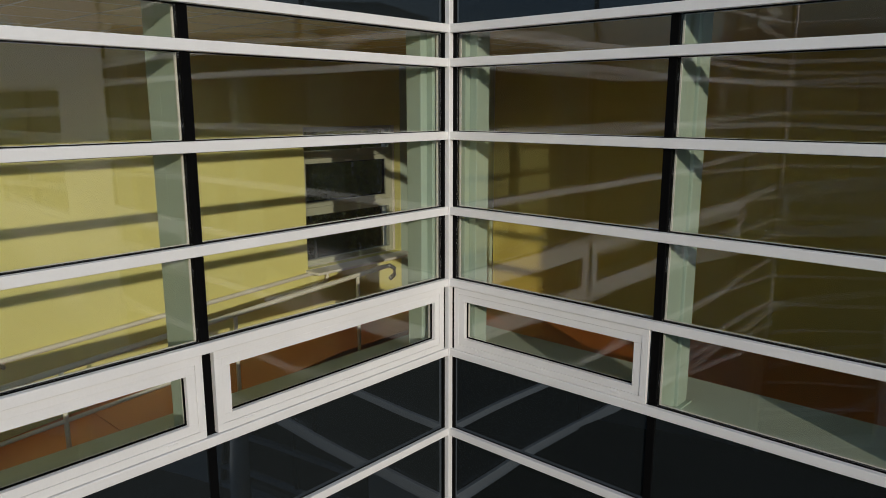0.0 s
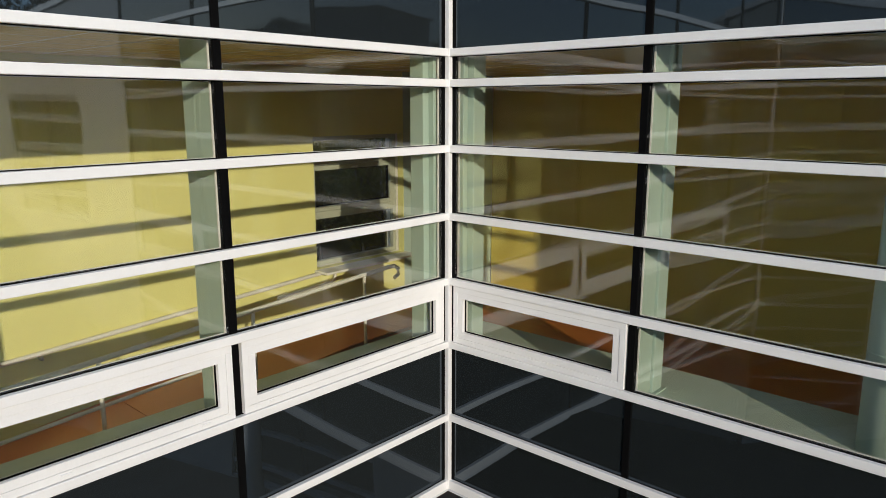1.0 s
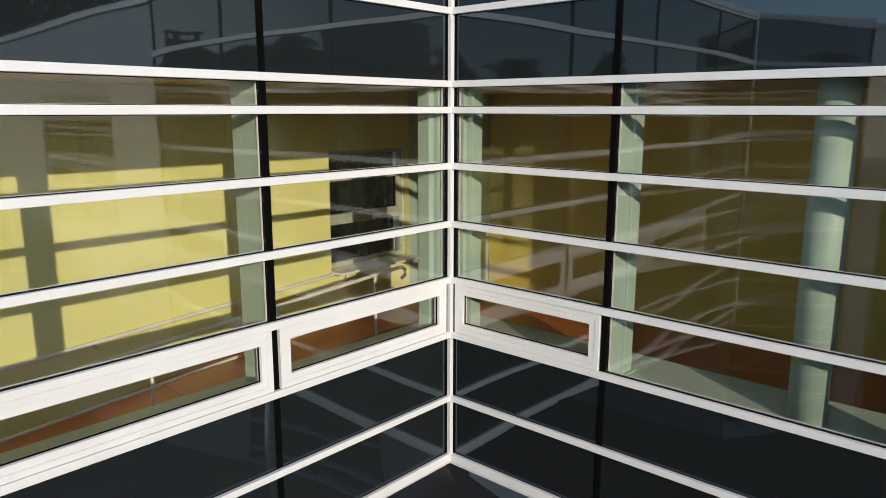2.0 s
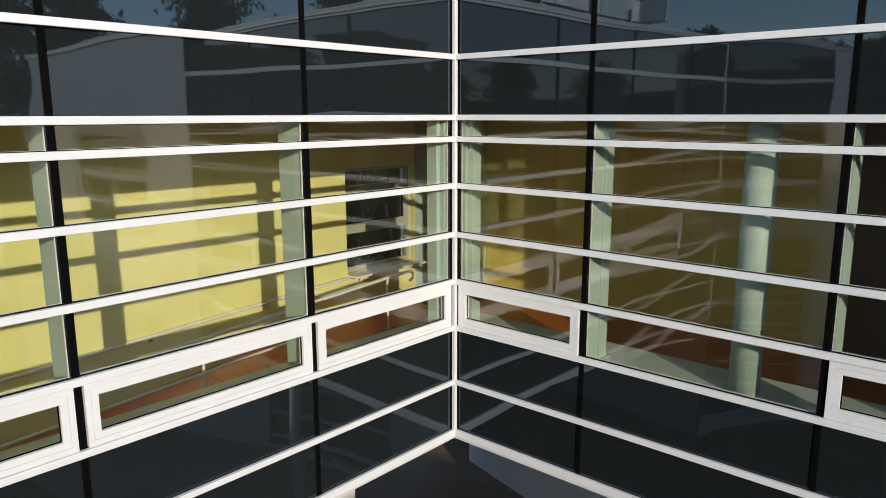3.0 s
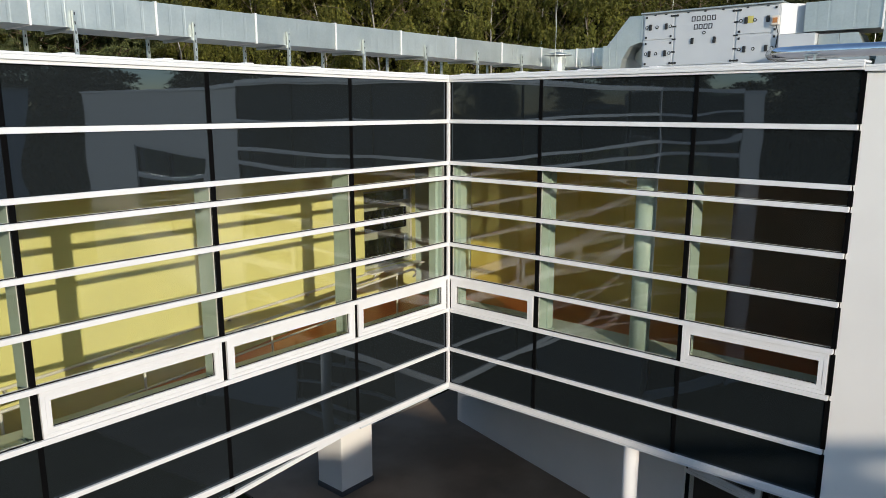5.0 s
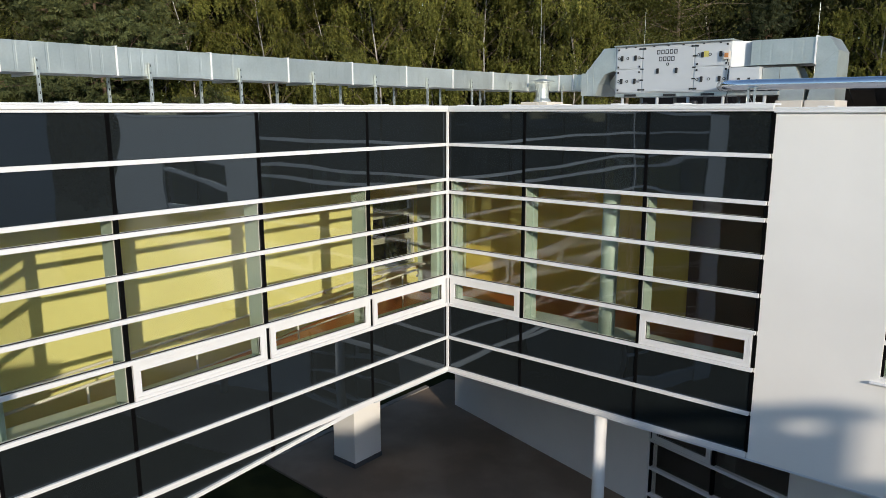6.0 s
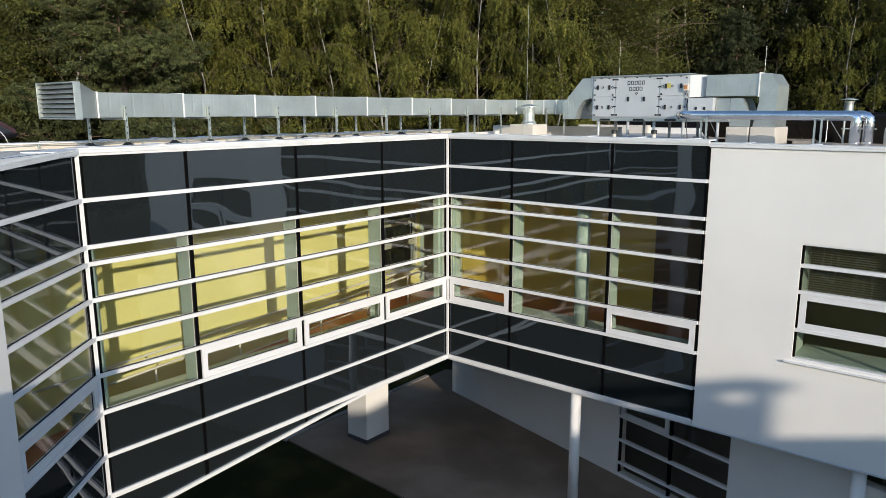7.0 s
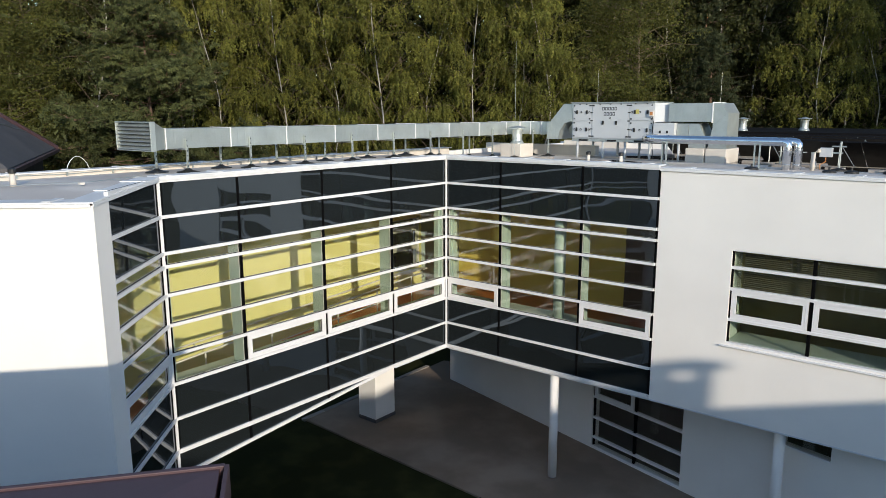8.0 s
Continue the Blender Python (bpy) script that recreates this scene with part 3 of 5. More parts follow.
part("plinth", boxed(-3.6, -2.73, -0.54, 0.48, -0.05, 0.118, ID, 0.012), "darkroof", pier, "grey plinth")
for x, y in ((3.97, 0.14), (10.1, 0.32)):
    c = thing("round_column", (x, y, 0), "slim round white column under the overhang", "column", "columns under the overhang")
    part("shaft", tubed([(x, y, 0), (x, y, SOFFIT - 0.03)], 0.13, 28), "plaster", c, "", True)

# oblique ground-floor wall with two windows
MG = axes((-3.35, 4.45), (0.9686, -0.2487), (-0.2487, -0.9686))
GW = [(7.6, 10.94, 0.03, 2.62), (13.75, 14.98, 2.5, 2.98)]
solid("ground_floor_wall", wall_with_opening(MG, 0, 12.2, -0.05, SOFFIT - 0.042, GW[0], -0.35, 0), "plaster", "white rendered ground-floor wall under the overhang", "wall")
solid("ground_floor_wall_east", wall_with_opening(MG, 12.202, 20, -0.05, SOFFIT - 0.042, GW[1], -0.35, 0), "plaster", "white rendered ground-floor wall below the east wing", "wall")
solid("ground_floor_return", boxed(0, 0.35, -8, -0.352, -0.05, SOFFIT - 0.042, MG), "plaster", "white rendered return of the ground floor", "wall")


def banded_window(name, m, u0, u1, levels, bays, hop, label):
    w = thing(name, m @ Vector(((u0 + u1) / 2, 0, levels[0])), label, "window", "", "structure")
    for z in levels:
        part("transom", boxed(u0, u1, -0.14, -0.02 if z not in (levels[0], levels[-1]) else -0.015, z - 0.035, z + 0.035, m, 0.005), "alu", w)
    for k, u in enumerate(bays):
        part("mullion_joint", boxed(max(u0, u - 0.035), min(u1, u + 0.035), -0.15, -0.06, levels[0], levels[-1], m, 0.003), "gasket", w, "slim upright joint")
    for k, (a, b) in enumerate(zip(bays, bays[1:])):
        for i, (z0, z1) in enumerate(zip(levels, levels[1:])):
            if (k, i) in hop:
                vent_window(m @ Matrix.Translation((0, -0.07, 0)), w, a + 0.05, b - 0.05, z0 + 0.03, z1 - 0.03)
            else:
                part("pane", pane(m, a + 0.03, b - 0.03, z0 + 0.03, z1 - 0.03, -0.09, rng.uniform(-0.0012, 0.0012)), "glass", w, "clear reflective glass", True)
                part("inner_pane", pane(m, a + 0.03, b - 0.03, z0 + 0.03, z1 - 0.03, -0.115, rng.uniform(-0.0012, 0.0012)), "glass", w, "clear inner glass", True)
    return w


banded_window("window_2", MG, GW[0][0], GW[0][1], [0.05, 0.38, 1.06, 1.76, 2.6], [GW[0][0], 9.24, GW[0][1]], {(0, 3)}, "dark ground-floor window with white transoms and a top vent")
banded_window("window_3", MG, GW[1][0], GW[1][1], [2.5, 2.98], [GW[1][0], GW[1][1]], set(), "small dark high window under the soffit")
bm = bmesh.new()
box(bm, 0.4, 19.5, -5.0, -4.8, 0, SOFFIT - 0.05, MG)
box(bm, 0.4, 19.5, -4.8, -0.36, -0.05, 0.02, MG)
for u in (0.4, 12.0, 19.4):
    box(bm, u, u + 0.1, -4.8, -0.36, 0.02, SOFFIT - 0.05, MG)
solid("ground_floor_room", bm, "void", "ground-floor room behind the windows, its dimness put into the colour", "room")

# ---- white rendered wing to the east ----
EX0, EX1, EZ0, EZ1 = 6.885, 15.6, 3.27, 9.33
WX0, WX1, WL = 8.75, 12.35, [5.2, 5.8, 6.56, 7.09, 7.53]
solid("wall_east_wing", wall_with_opening(axes((0, 0), (1, 0), (0, -1)), EX0, EX1, EZ0, EZ1, (WX0, WX1, WL[0], WL[-1]), -0.3, 0.0), "plaster", "smooth white rendered wall, lower part in tree shade", "wall")
solid("wall_east_return", boxed(EX1 - 0.3, EX1, 0.302, 13.88, EZ0, EZ1), "plaster", "white rendered end wall of the wing", "wall")
banded_window("window_4", axes((0, 0), (1, 0), (0, -1)), WX0, WX1, WL, [WX0, 10.55, WX1], {(0, 1), (1, 1)}, "white-framed strip window with half-lowered blinds")
part("window_sill", boxed(WX0 - 0.13, WX1 + 0.13, -0.075, 0.12, WL[0] - 0.07, WL[0] - 0.042, ID, 0.006), "alu", bpy.data.objects["window_4"])
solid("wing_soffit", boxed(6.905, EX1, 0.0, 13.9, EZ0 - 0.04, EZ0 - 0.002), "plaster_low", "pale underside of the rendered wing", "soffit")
bm = bmesh.new()
box(bm, 6.9, 15.3, 0.32, 6.0, FLOOR - 0.3, FLOOR)
box(bm, 7.8, 7.9, 0.32, 4.2, FLOOR, CEIL)
box(bm, 15.2, 15.28, 0.32, 4.2, FLOOR, CEIL)
solid("classroom_walls", bm, "yellow", "yellow-green side walls of the room behind the strip window", "wall")
solid("classroom_rear_wall", boxed(7.9, 15.2, 4.2, 4.4, FLOOR, CEIL - 0.002), "olive", "rear wall of the room, its dimness put into an olive tone", "wall")
solid("classroom_ceiling", boxed(6.9, 15.3, 0.32, 6.0, CEIL, CEIL + 0.1), "ceiling", "off-white ceiling of the room", "ceiling")
solid("classroom_sill", boxed(8.76, 12.34, 0.155, 1.1, 5.202, 5.24, ID, 0.005), "mint", "pale inner window sill", "window sill")
solid("window_jamb_lining", boxed(8.64, 8.748, 0.303, 0.9, 5.0, 7.7), "mint", "pale green painted jamb beside the strip window", "jamb")
for k, (a, b) in enumerate(((8.82, 10.5), (10.6, 12.3))):
    bl = thing("window_blind", ((a + b) / 2, 0.36, 7.45), "half-lowered horizontal slatted blind", "blind", "blinds")
    drop = 19 if k == 0 else 12
    sl = finish(boxed(-(b - a) / 2, (b - a) / 2, -0.016, 0.016, -0.001, 0.001, pose(0, 0, 0, 14)), "slat", "blind")
    for j in range(drop):
        s_ = new("slat", sl)
        s_.parent = bl
        s_.location = (0, 0, -0.05 - 0.046 * j)

# ---- splayed block at the south end ----
P = Vector((2.17, -11.97))
MB = axes(P, (-0.742, -0.67), (0.67, -0.742))
solid("wall_splay_front", boxed(0.0, 13.0, -0.3, 0.0, -0.05, 9.27, MB), "plaster", "white rendered wall, lower half in bluish shade", "wall")
bm = bmesh.new()
box(bm, 2.605, 3.23, -0.3, 0.058, -0.05, 9.27, MC)
box(bm, 0.0, 2.605, -0.3, -0.06, -0.05, SOFFIT - 0.002, MC)
solid("wall_splay_side", bm, "plaster", "narrow white rendered return beside the splayed glass", "wall")
solid("wall_under_bridge", boxed(-3.9, -0.2, -9.9, -9.65, -0.05, 2.62), "plaster", "white rendered wall at the end of the underpass", "wall")

# edging stones along the paving
stone = finish(boxed(-0.48, 0.48, -0.09, 0.09, -0.05, 0.035, ID, 0.012), "edging_stone", "kerb")
for a, b in (((-4.99, -1.95), (-5.04, 5.9)),):
    a, b = Vector(a), Vector(b)
    d = (b - a).normalized()
    for k in range(int((b - a).length / 1.0)):
        p = a + d * (k + 0.5)
        s_ = new("edging_stone", stone)
        s_.parent = bpy.data.objects["pavement"]
        s_.matrix_basis = pose(p.x + rng.uniform(-0.006, 0.006), p.y, rng.uniform(-0.004, 0.004), 0, 0, math.degrees(math.atan2(d.y, d.x)) + rng.uniform(-0.4, 0.4))

# dark glazing goes on below the splayed bay, down to the ground
LOW = [0.25, 1.03, 1.8, 2.57, LEVELS[0]]
for z0, z1 in zip(LOW, LOW[1:]):
    part("spandrel_panel", pane(MC, 0.09, 2.56, z0 + 0.04, z1 - 0.055, 0.0, rng.uniform(-0.002, 0.002)), "spandrel", cw_cham, "dark grey reflective glass panel", True)
    part("transom", boxed(0.0, 2.6, -0.02, 0.052, z0 - 0.036, z0 + 0.036, MC, 0.006), "alu", cw_cham)
    part("mullion_joint", boxed(0.04, 0.09, -0.03, 0.012, z0 + 0.04, z1 - 0.055, MC, 0.003), "gasket", cw_cham, "black rubber joint")

# ---- roof ----
bm = prism(bmesh.new(), [(-0.15, 0.2), (-0.15, -9.62), (2.0, -11.98), (-3.6, -16.55), (-3.6, 0.2)], 9.0, 9.4)
for v in bm.verts:
    if v.co.x < -3 and v.co.z > 9.2:
        v.co.z = 9.27 if v.co.y < -10 else 9.3
    elif v.co.y < -11 and v.co.z > 9.2:
        v.co.z = 9.28
solid("roof_deck", bm, "deck", "beige roof membrane of the bridge wing", "flat roof")
bm = bmesh.new()
grid = [[bm.verts.new((x, y, z if x > -3 else min(z, 9.3))) for x in (-3.6, -0.15, 6, 11, 15.5)] for y, z in ((0.2, 9.4), (1.2, 9.34), (4.4, 9.12), (13.9, 9.12))]
for r0, r1 in zip(grid, grid[1:]):
    for k in range(4):
        bm.faces.new((r0[k], r0[k + 1], r1[k + 1], r1[k]))
r_ = bmesh.ops.extrude_face_region(bm, geom=bm.faces[:])
bmesh.ops.translate(bm, verts=[v for v in r_["geom"] if isinstance(v, bmesh.types.BMVert)], vec=(0, 0, -0.2))
solid("roof_deck_north", bm, "deck", "beige roof membrane sloping gently to the middle", "flat roof")


def deck_z(x, y):
    """Height of the roof membrane."""
    if y < 0.2:
        return 9.3 + 0.1 * min(1.0, max(0.0, (x + 3.6) / 3.45))
    for (y0, z0), (y1, z1) in (((0.2, 9.4), (1.2, 9.34)), ((1.2, 9.34), (4.4, 9.12))):
        if y < y1:
            z = z0 + (z1 - z0) * (y - y0) / (y1 - y0)
            return min(z, 9.3) if x < -3 else z
    return 9.12


def coping(name, m, a, b, n0, n1, z, label):
    c = thing(name, m @ Vector((a, 0, z)), label, "roof edge", "", "structure")
    part("coping_sheet", boxed(a, b, n0, n1, z - 0.02, z + 0.012, m, 0.006), "cap", c)
    part("drip_edge", boxed(a, b, n1 - 0.012, n1 + 0.004, z - 0.075, z - 0.021, m, 0.003), "cap", c)
    k = a + 0.7
    while k < b - 0.2:
        part("cover_plate", boxed(k - 0.07, k + 0.07, n0 - 0.04, n1 - 0.02, z + 0.013, z + 0.03, m, 0.004), "cap", c)
        k += 1.22
    return c


coping("roof_edge_west", ML, 0.06, 9.57, -0.36, 0.075, 9.45, "white sheet-metal coping over the bridge glass")
coping("roof_edge_north", MR, -0.3, 6.87, -0.36, 0.075, 9.446, "white sheet-metal coping over the north glass")
coping("roof_edge_east", MR, 6.875, 15.65, -0.36, 0.045, 9.385, "white sheet-metal coping over the rendered wall")
splay_edge = coping("roof_edge_splay", MC, 0.02, 3.26, -0.4, 0.075, 9.44, "white sheet-metal coping over the splayed glass")
splay_edge.matrix_basis = splay_edge.matrix_basis @ Matrix.Rotation(radians(2.1), 4, Vector((0.742, 0.67, 0)))
coping("roof_edge_south", MB, -0.03, 13.0, -0.42, 0.05, 9.32, "white sheet-metal coping over the splayed wall")
bm = bmesh.new()
box(bm, -3.9, -3.6, -16.5, 4.7, 9.1, 9.4)
box(bm, -3.6, -0.4, 13.7, 14.0, 9.0, 9.44)
solid("parapet_west", bm, "cream", "cream membrane upstand along the far roof edge", "parapet")
coping("roof_edge_far", axes((-3.75, -16.5), (0, 1), (-1, 0)), 0, 21.3, -0.2, 0.2, 9.415, "white coping over the far parapet")
bm = bmesh.new()
box(bm, -3.9, 1.2, 7.6, 7.9, 9.0, 9.5)
solid("parapet_north", bm, "cream", "cream membrane upstand across the roof", "parapet")
bm = bmesh.new()
box(bm, -3.9, 15.6, 13.9, 14.2, 3.2, 9.35)
box(bm, 6.9, 7.1, 5.9, 13.9, 3.2, 9.0)
solid("outer_wall_north", bm, "plaster", "white rendered rear outer wall", "wall")

# intake duct along the bridge roof
DX0, DX1, DZ0, DZ1 = -2.45, -1.6, 9.93, 10.39
duct = thing("ventilation_duct", (-2.1, -8.0, 9.2), "long galvanised sheet-metal ventilation duct on legs", "duct")
ys = [-8.37 + 1.757 * k for k in range(9)] + [6.62]


def duct_section(x0, x1, y0, y1, z0, z1, along):
    """A folded sheet box with shallow pressed ribs across it."""
    bm = bmesh.new()
    long, rings = max(x1 - x0, y1 - y0), []
    k = max(2, round(long / 0.22))
    steps = [(0.0, 0.0)]
    for i in range(1, k):
        c, w = i / k + rng.uniform(-0.1, 0.1) / k, 0.014 / long
        d = rng.uniform(0.0008, 0.0028)
        steps += [(c - 2 * w, 0.0), (c - w, d), (c + w, d), (c + 2 * w, 0.0)]
        if rng.random() < 0.5:
            steps.append((c + 0.5 / k, rng.uniform(-0.0015, 0.0005)))
    for a, g in steps + [(1.0, 0.0)]:
        if along == "y":
            y = y0 + (y1 - y0) * a
            c = ((x0 + g, y, z0 + g), (x1 - g, y, z0 + g), (x1 - g, y, z1 - g), (x0 + g, y, z1 - g))
        else:
            x = x0 + (x1 - x0) * a
            c = ((x, y0 + g, z0 + g), (x, y1 - g, z0 + g), (x, y1 - g, z1 - g), (x, y0 + g, z1 - g))
        rings.append([bm.verts.new(p) for p in c])
    for a, b in zip(rings, rings[1:]):
        for q in range(4):
            bm.faces.new((a[q], a[(q + 1) % 4], b[(q + 1) % 4], b[q]))
    bm.faces.new(rings[0])
    bm.faces.new(rings[-1])
    return bm


for y0, y1 in zip(ys, ys[1:]):
    part("duct_section", duct_section(DX0, DX1, y0 + 0.016, y1 - 0.016, DZ0, DZ1, "y"), "galv", duct)
for y in ys:
    part("flange", ring(axes((0, y), (1, 0), (0, -1)), DX0 - 0.014, DX1 + 0.014, DZ0 - 0.014, DZ1 + 0.014, 0.02, -0.014, 0.014, 0.002), "alu", duct, "bright flange joint")
YE = ys[-1]
part("elbow", boxed(DX0, DX1, YE + 0.016, YE + 1.0, DZ0, DZ1, ID, 0.01), "galv", duct)
for x0, x1 in ((-1.58, -1.16), (-1.13, -0.68), (-0.65, -0.17)):
    part("duct_section", duct_section(x0, x1, YE + 0.05, YE + 0.98, DZ0, DZ1, "x"), "galv", duct)
    part("flange", ring(axes((x0, 0), (0, 1), (1, 0)), YE + 0.035, YE + 1.0, DZ0 - 0.014, DZ1 + 0.014, 0.02, -0.014, 0.015, 0.002), "alu", duct, "bright flange joint")
# flared louvre head at the open end
bm = bmesh.new()
lo = [bm.verts.new(p) for p in ((DX0, -8.39, DZ0), (DX1, -8.39, DZ0), (DX1, -8.39, DZ1), (DX0, -8.39, DZ1))]
hi = [bm.verts.new(p) for p in ((-2.72, -8.84, 9.92), (-1.2, -8.84, 9.92), (-1.2, -8.84, 10.54), (-2.72, -8.84, 10.54))]
for k in range(4):
    bm.faces.new((lo[k], lo[(k + 1) % 4], hi[(k + 1) % 4], hi[k]))
bm.faces.new(lo)
bm.faces.new(hi)
part("flared_end", bm, "galv", duct)
part("louvre_frame", ring(axes((0, -8.88), (1, 0), (0, -1)), -2.74, -1.18, 9.9, 10.56, 0.022, -0.035, 0.09, 0.004), "galv", duct)
for k in range(7):
    z = 9.97 + 0.086 * k
    part("louvre_slat", boxed(-2.71, -1.21, -0.055, 0.055, -0.004, 0.004, pose(0, -8.91, z, 38)), "galv", duct)
part("louvre_back", boxed(-2.71, -1.21, -8.86, -8.845, 9.93, 10.53), "black", duct, "dark mesh behind the louvre")


def strut(x, y, z0, z1, parent, foot=True):
    """A perforated channel post on a black rubber foot."""
    bm = bmesh.new()
    box(bm, x - 0.022, x + 0.022, y - 0.022, y - 0.016, z0, z1)
    box(bm, x - 0.022, x - 0.016, y - 0.016, y + 0.022, z0, z1)
    box(bm, x + 0.016, x + 0.022, y - 0.016, y + 0.022, z0, z1)
    leg = part("leg", bm, "galv", parent)
    z = z0 + 0.1
    while z < z1 - 0.05:
        part("slot", boxed(x + 0.0215, x + 0.0235, y - 0.008, y + 0.008, z, z + 0.04), "black", leg)
        z += 0.12
    if foot:
        part("rubber_foot", lathe(bmesh.new(), (x, y, z0 - 0.03), [(0.27, 0), (0.27, 0.018), (0.11, 0.05), (0.04, 0.1)], 16), "black", leg, "black rubber foot")


for k in range(8):
    y = -7.87 + 1.8 * k
    strut(-2.38, y - 0.34, deck_z(-2.38, y) + 0.03, DZ0, duct)
    strut(-1.56, y, deck_z(-1.56, y) + 0.03, DZ0 + 0.22, duct)
    part("bearer", boxed(-2.42, -1.56, y - 0.06, y - 0.02, DZ0 - 0.045, DZ0 - 0.003), "galv", duct)
strut(-0.3, YE + 0.03, 9.14, DZ0, duct)
strut(-1.0, YE + 0.03, 9.14, DZ0 + 0.2, duct)

# air-handling unit
AX0, AX1, AY0, AY1, AZ0, AZ1 = 1.56, 4.5, 5.0, 6.4, 9.88, 11.05
unit = thing("air_handling_unit", (3.0, 5.7, 9.12), "pale grey rooftop air-handling unit with hinged panels", "ventilation unit")
part("casing", boxed(AX0, AX1, AY0 + 0.02, AY1, AZ0, AZ1, ID, 0.01), "unit", unit)
part("roof_sheet", boxed(AX0 - 0.04, AX1 + 0.04, AY0 - 0.05, AY1 + 0.04, AZ1 + 0.002, AZ1 + 0.035, ID, 0.006), "galv", unit)
part("base_frame", boxed(AX0, AX1 + 1.1, AY0 + 0.03, AY1 - 0.05, AZ0 - 0.1, AZ0 - 0.004, ID, 0.006), "galv", unit)
DOORS = [(1.6, 2.28, 10.49, 11.02), (1.6, 2.28, 9.91, 10.45), (2.32, 3.62, 9.91, 11.02), (3.66, 4.46, 10.49, 11.02), (3.66, 4.46, 9.91, 10.45)]
for x0, x1, z0, z1 in DOORS:
    d = part("access_panel", boxed(x0, x1, AY0, AY0 + 0.016, z0, z1, ID, 0.005), "unit", unit)
    for x in (x0 + 0.05, x1 - 0.05):
        for z in (z0 + 0.05, z1 - 0.05):
            part("latch", boxed(x - 0.022, x + 0.022, AY0 - 0.018, AY0 - 0.001, z - 0.022, z + 0.022, ID, 0.004), "black", d, "small black latch")
    w = x1 - x0
    zc = (z0 + z1) / 2 if w < 1 else z0 + 0.5
    for x in (x0 + w * 0.22, x0 + w * 0.76) if w < 1 else (x0 + w * 0.31, x0 + w * 0.68):
        part("handle", boxed(x - 0.034, x + 0.034, AY0 - 0.035, AY0 - 0.001, zc - 0.065, zc + 0.065, ID, 0.014), "black", d, "black recessed handle")
    for f in (0.09, 0.44, 0.9) if w < 1 else (0.5,):
        lock = part("lock", lathe(bmesh.new(), (3.0, 5.7, 9.12), [(0.036, 0), (0.036, 0.01), (0.03, 0.014)], 14), "black", d, "round lock")
        lock.matrix_basis = pose(x0 + w * f - 3.0, AY0 - 5.7, zc + (0.0 if w < 1 else 0.16) - 9.12, 90)
        pin = part("lock_core", lathe(bmesh.new(), (3.0, 5.7, 9.12), [(0.02, 0.0145), (0.02, 0.018), (0.012, 0.019)], 12), "unit", d)
        pin.matrix_basis = lock.matrix_basis
# plain shapes where the maker's mark is printed
MA = axes((0, AY0 - 0.001), (1, 0), (0, -1))
for z, x0, k, w in ((10.87, 2.68, 5, 0.11), (10.7, 2.74, 4, 0.105)):
    for j in range(k):
        part("printed_shape", ring(MA, x0 + w * j, x0 + w * j + 0.085, z - 0.055, z + 0.055, 0.02, 0.0, 0.003, 0), "letter", unit, "plain dark printed shape")
part("sticker", boxed(3.86, 3.98, AY0 - 0.004, AY0 - 0.001, 10.7, 10.84), "yellowprint", unit, "yellow warning sticker")
part("isolator_switch", boxed(4.36, 4.5, AY0 - 0.1, AY0 - 0.002, 10.62, 10.8, ID, 0.01), "cream", unit, "cream isolator box")
part("switch_face", boxed(4.385, 4.475, AY0 - 0.106, AY0 - 0.101, 10.66, 10.76), "red", unit, "orange switch face")
part("cable", tubed([(4.44, AY0 - 0.05, 10.62), (4.5, AY0 - 0.06, 10.45), (4.47, AY0 - 0.05, 10.2), (4.55, AY0 - 0.13, 10.0), (4.5, AY0 - 0.1, 9.8), (4.6, AY0 - 0.2, 9.3)], 0.011, 6), "black", unit, "black cable")
for x in (2.3, 3.64):
    for z in (9.96, 10.2, 10.47, 10.74, 10.97):
        part("hinge", boxed(x - 0.045, x + 0.045, AY0 - 0.012, AY0 - 0.001, z - 0.016, z + 0.016, ID, 0.003), "black", unit, "black hinge")
for x in (1.85, 2.1, 2.6, 2.97, 3.35, 3.85, 4.25):
    part("hinge", boxed(x - 0.025, x + 0.025, AY0 - 0.012, AY0 - 0.001, 11.0, 11.03, ID, 0.003), "black", unit, "black hinge")

part("small_fan_box", boxed(4.52, 5.2, AY0 - 0.1, AY0 + 0.7, 9.9, 10.42, ID, 0.008), "unit", unit)
for x in (4.75, 4.98):
    part("handle", boxed(x - 0.03, x + 0.03, AY0 - 0.125, AY0 - 0.102, 10.1, 10.18, ID, 0.006), "black", unit, "black handle")
for x in (1.75, 2.7, 3.5, 4.35, 5.3):
    for y in (AY0 + 0.1, AY1 - 0.15):
        part("leg", tubed([(x, y, 9.12), (x, y, AZ0 - 0.1)], 0.04, 10), "unit", unit, "", True)
for x in (2.0, 3.05, 4.0):
    part("rail_clip", boxed(x - 0.16, x + 0.16, AY0 + 0.005, AY0 + 0.029, AZ0 - 0.085, AZ0 - 0.03), "black", unit)
# ducts at both ends of the unit
sd = thing("transition_duct", (1.1, 5.5, 9.12), "slanting galvanised transition duct beside the unit", "duct")


def hull_box(a, b):
    """A duct piece between two four-cornered openings."""
    bm = bmesh.new()
    lo, hi = [bm.verts.new(p) for p in a], [bm.verts.new(p) for p in b]
    for k in range(4):
        bm.faces.new((lo[k], lo[(k + 1) % 4], hi[(k + 1) % 4], hi[k]))
    bm.faces.new(lo)
    bm.faces.new(hi)
    return bm


def mouth(x, y0, y1, z0, z1):
    return [(x, y0, z0), (x, y1, z0), (x, y1, z1), (x, y0, z1)]


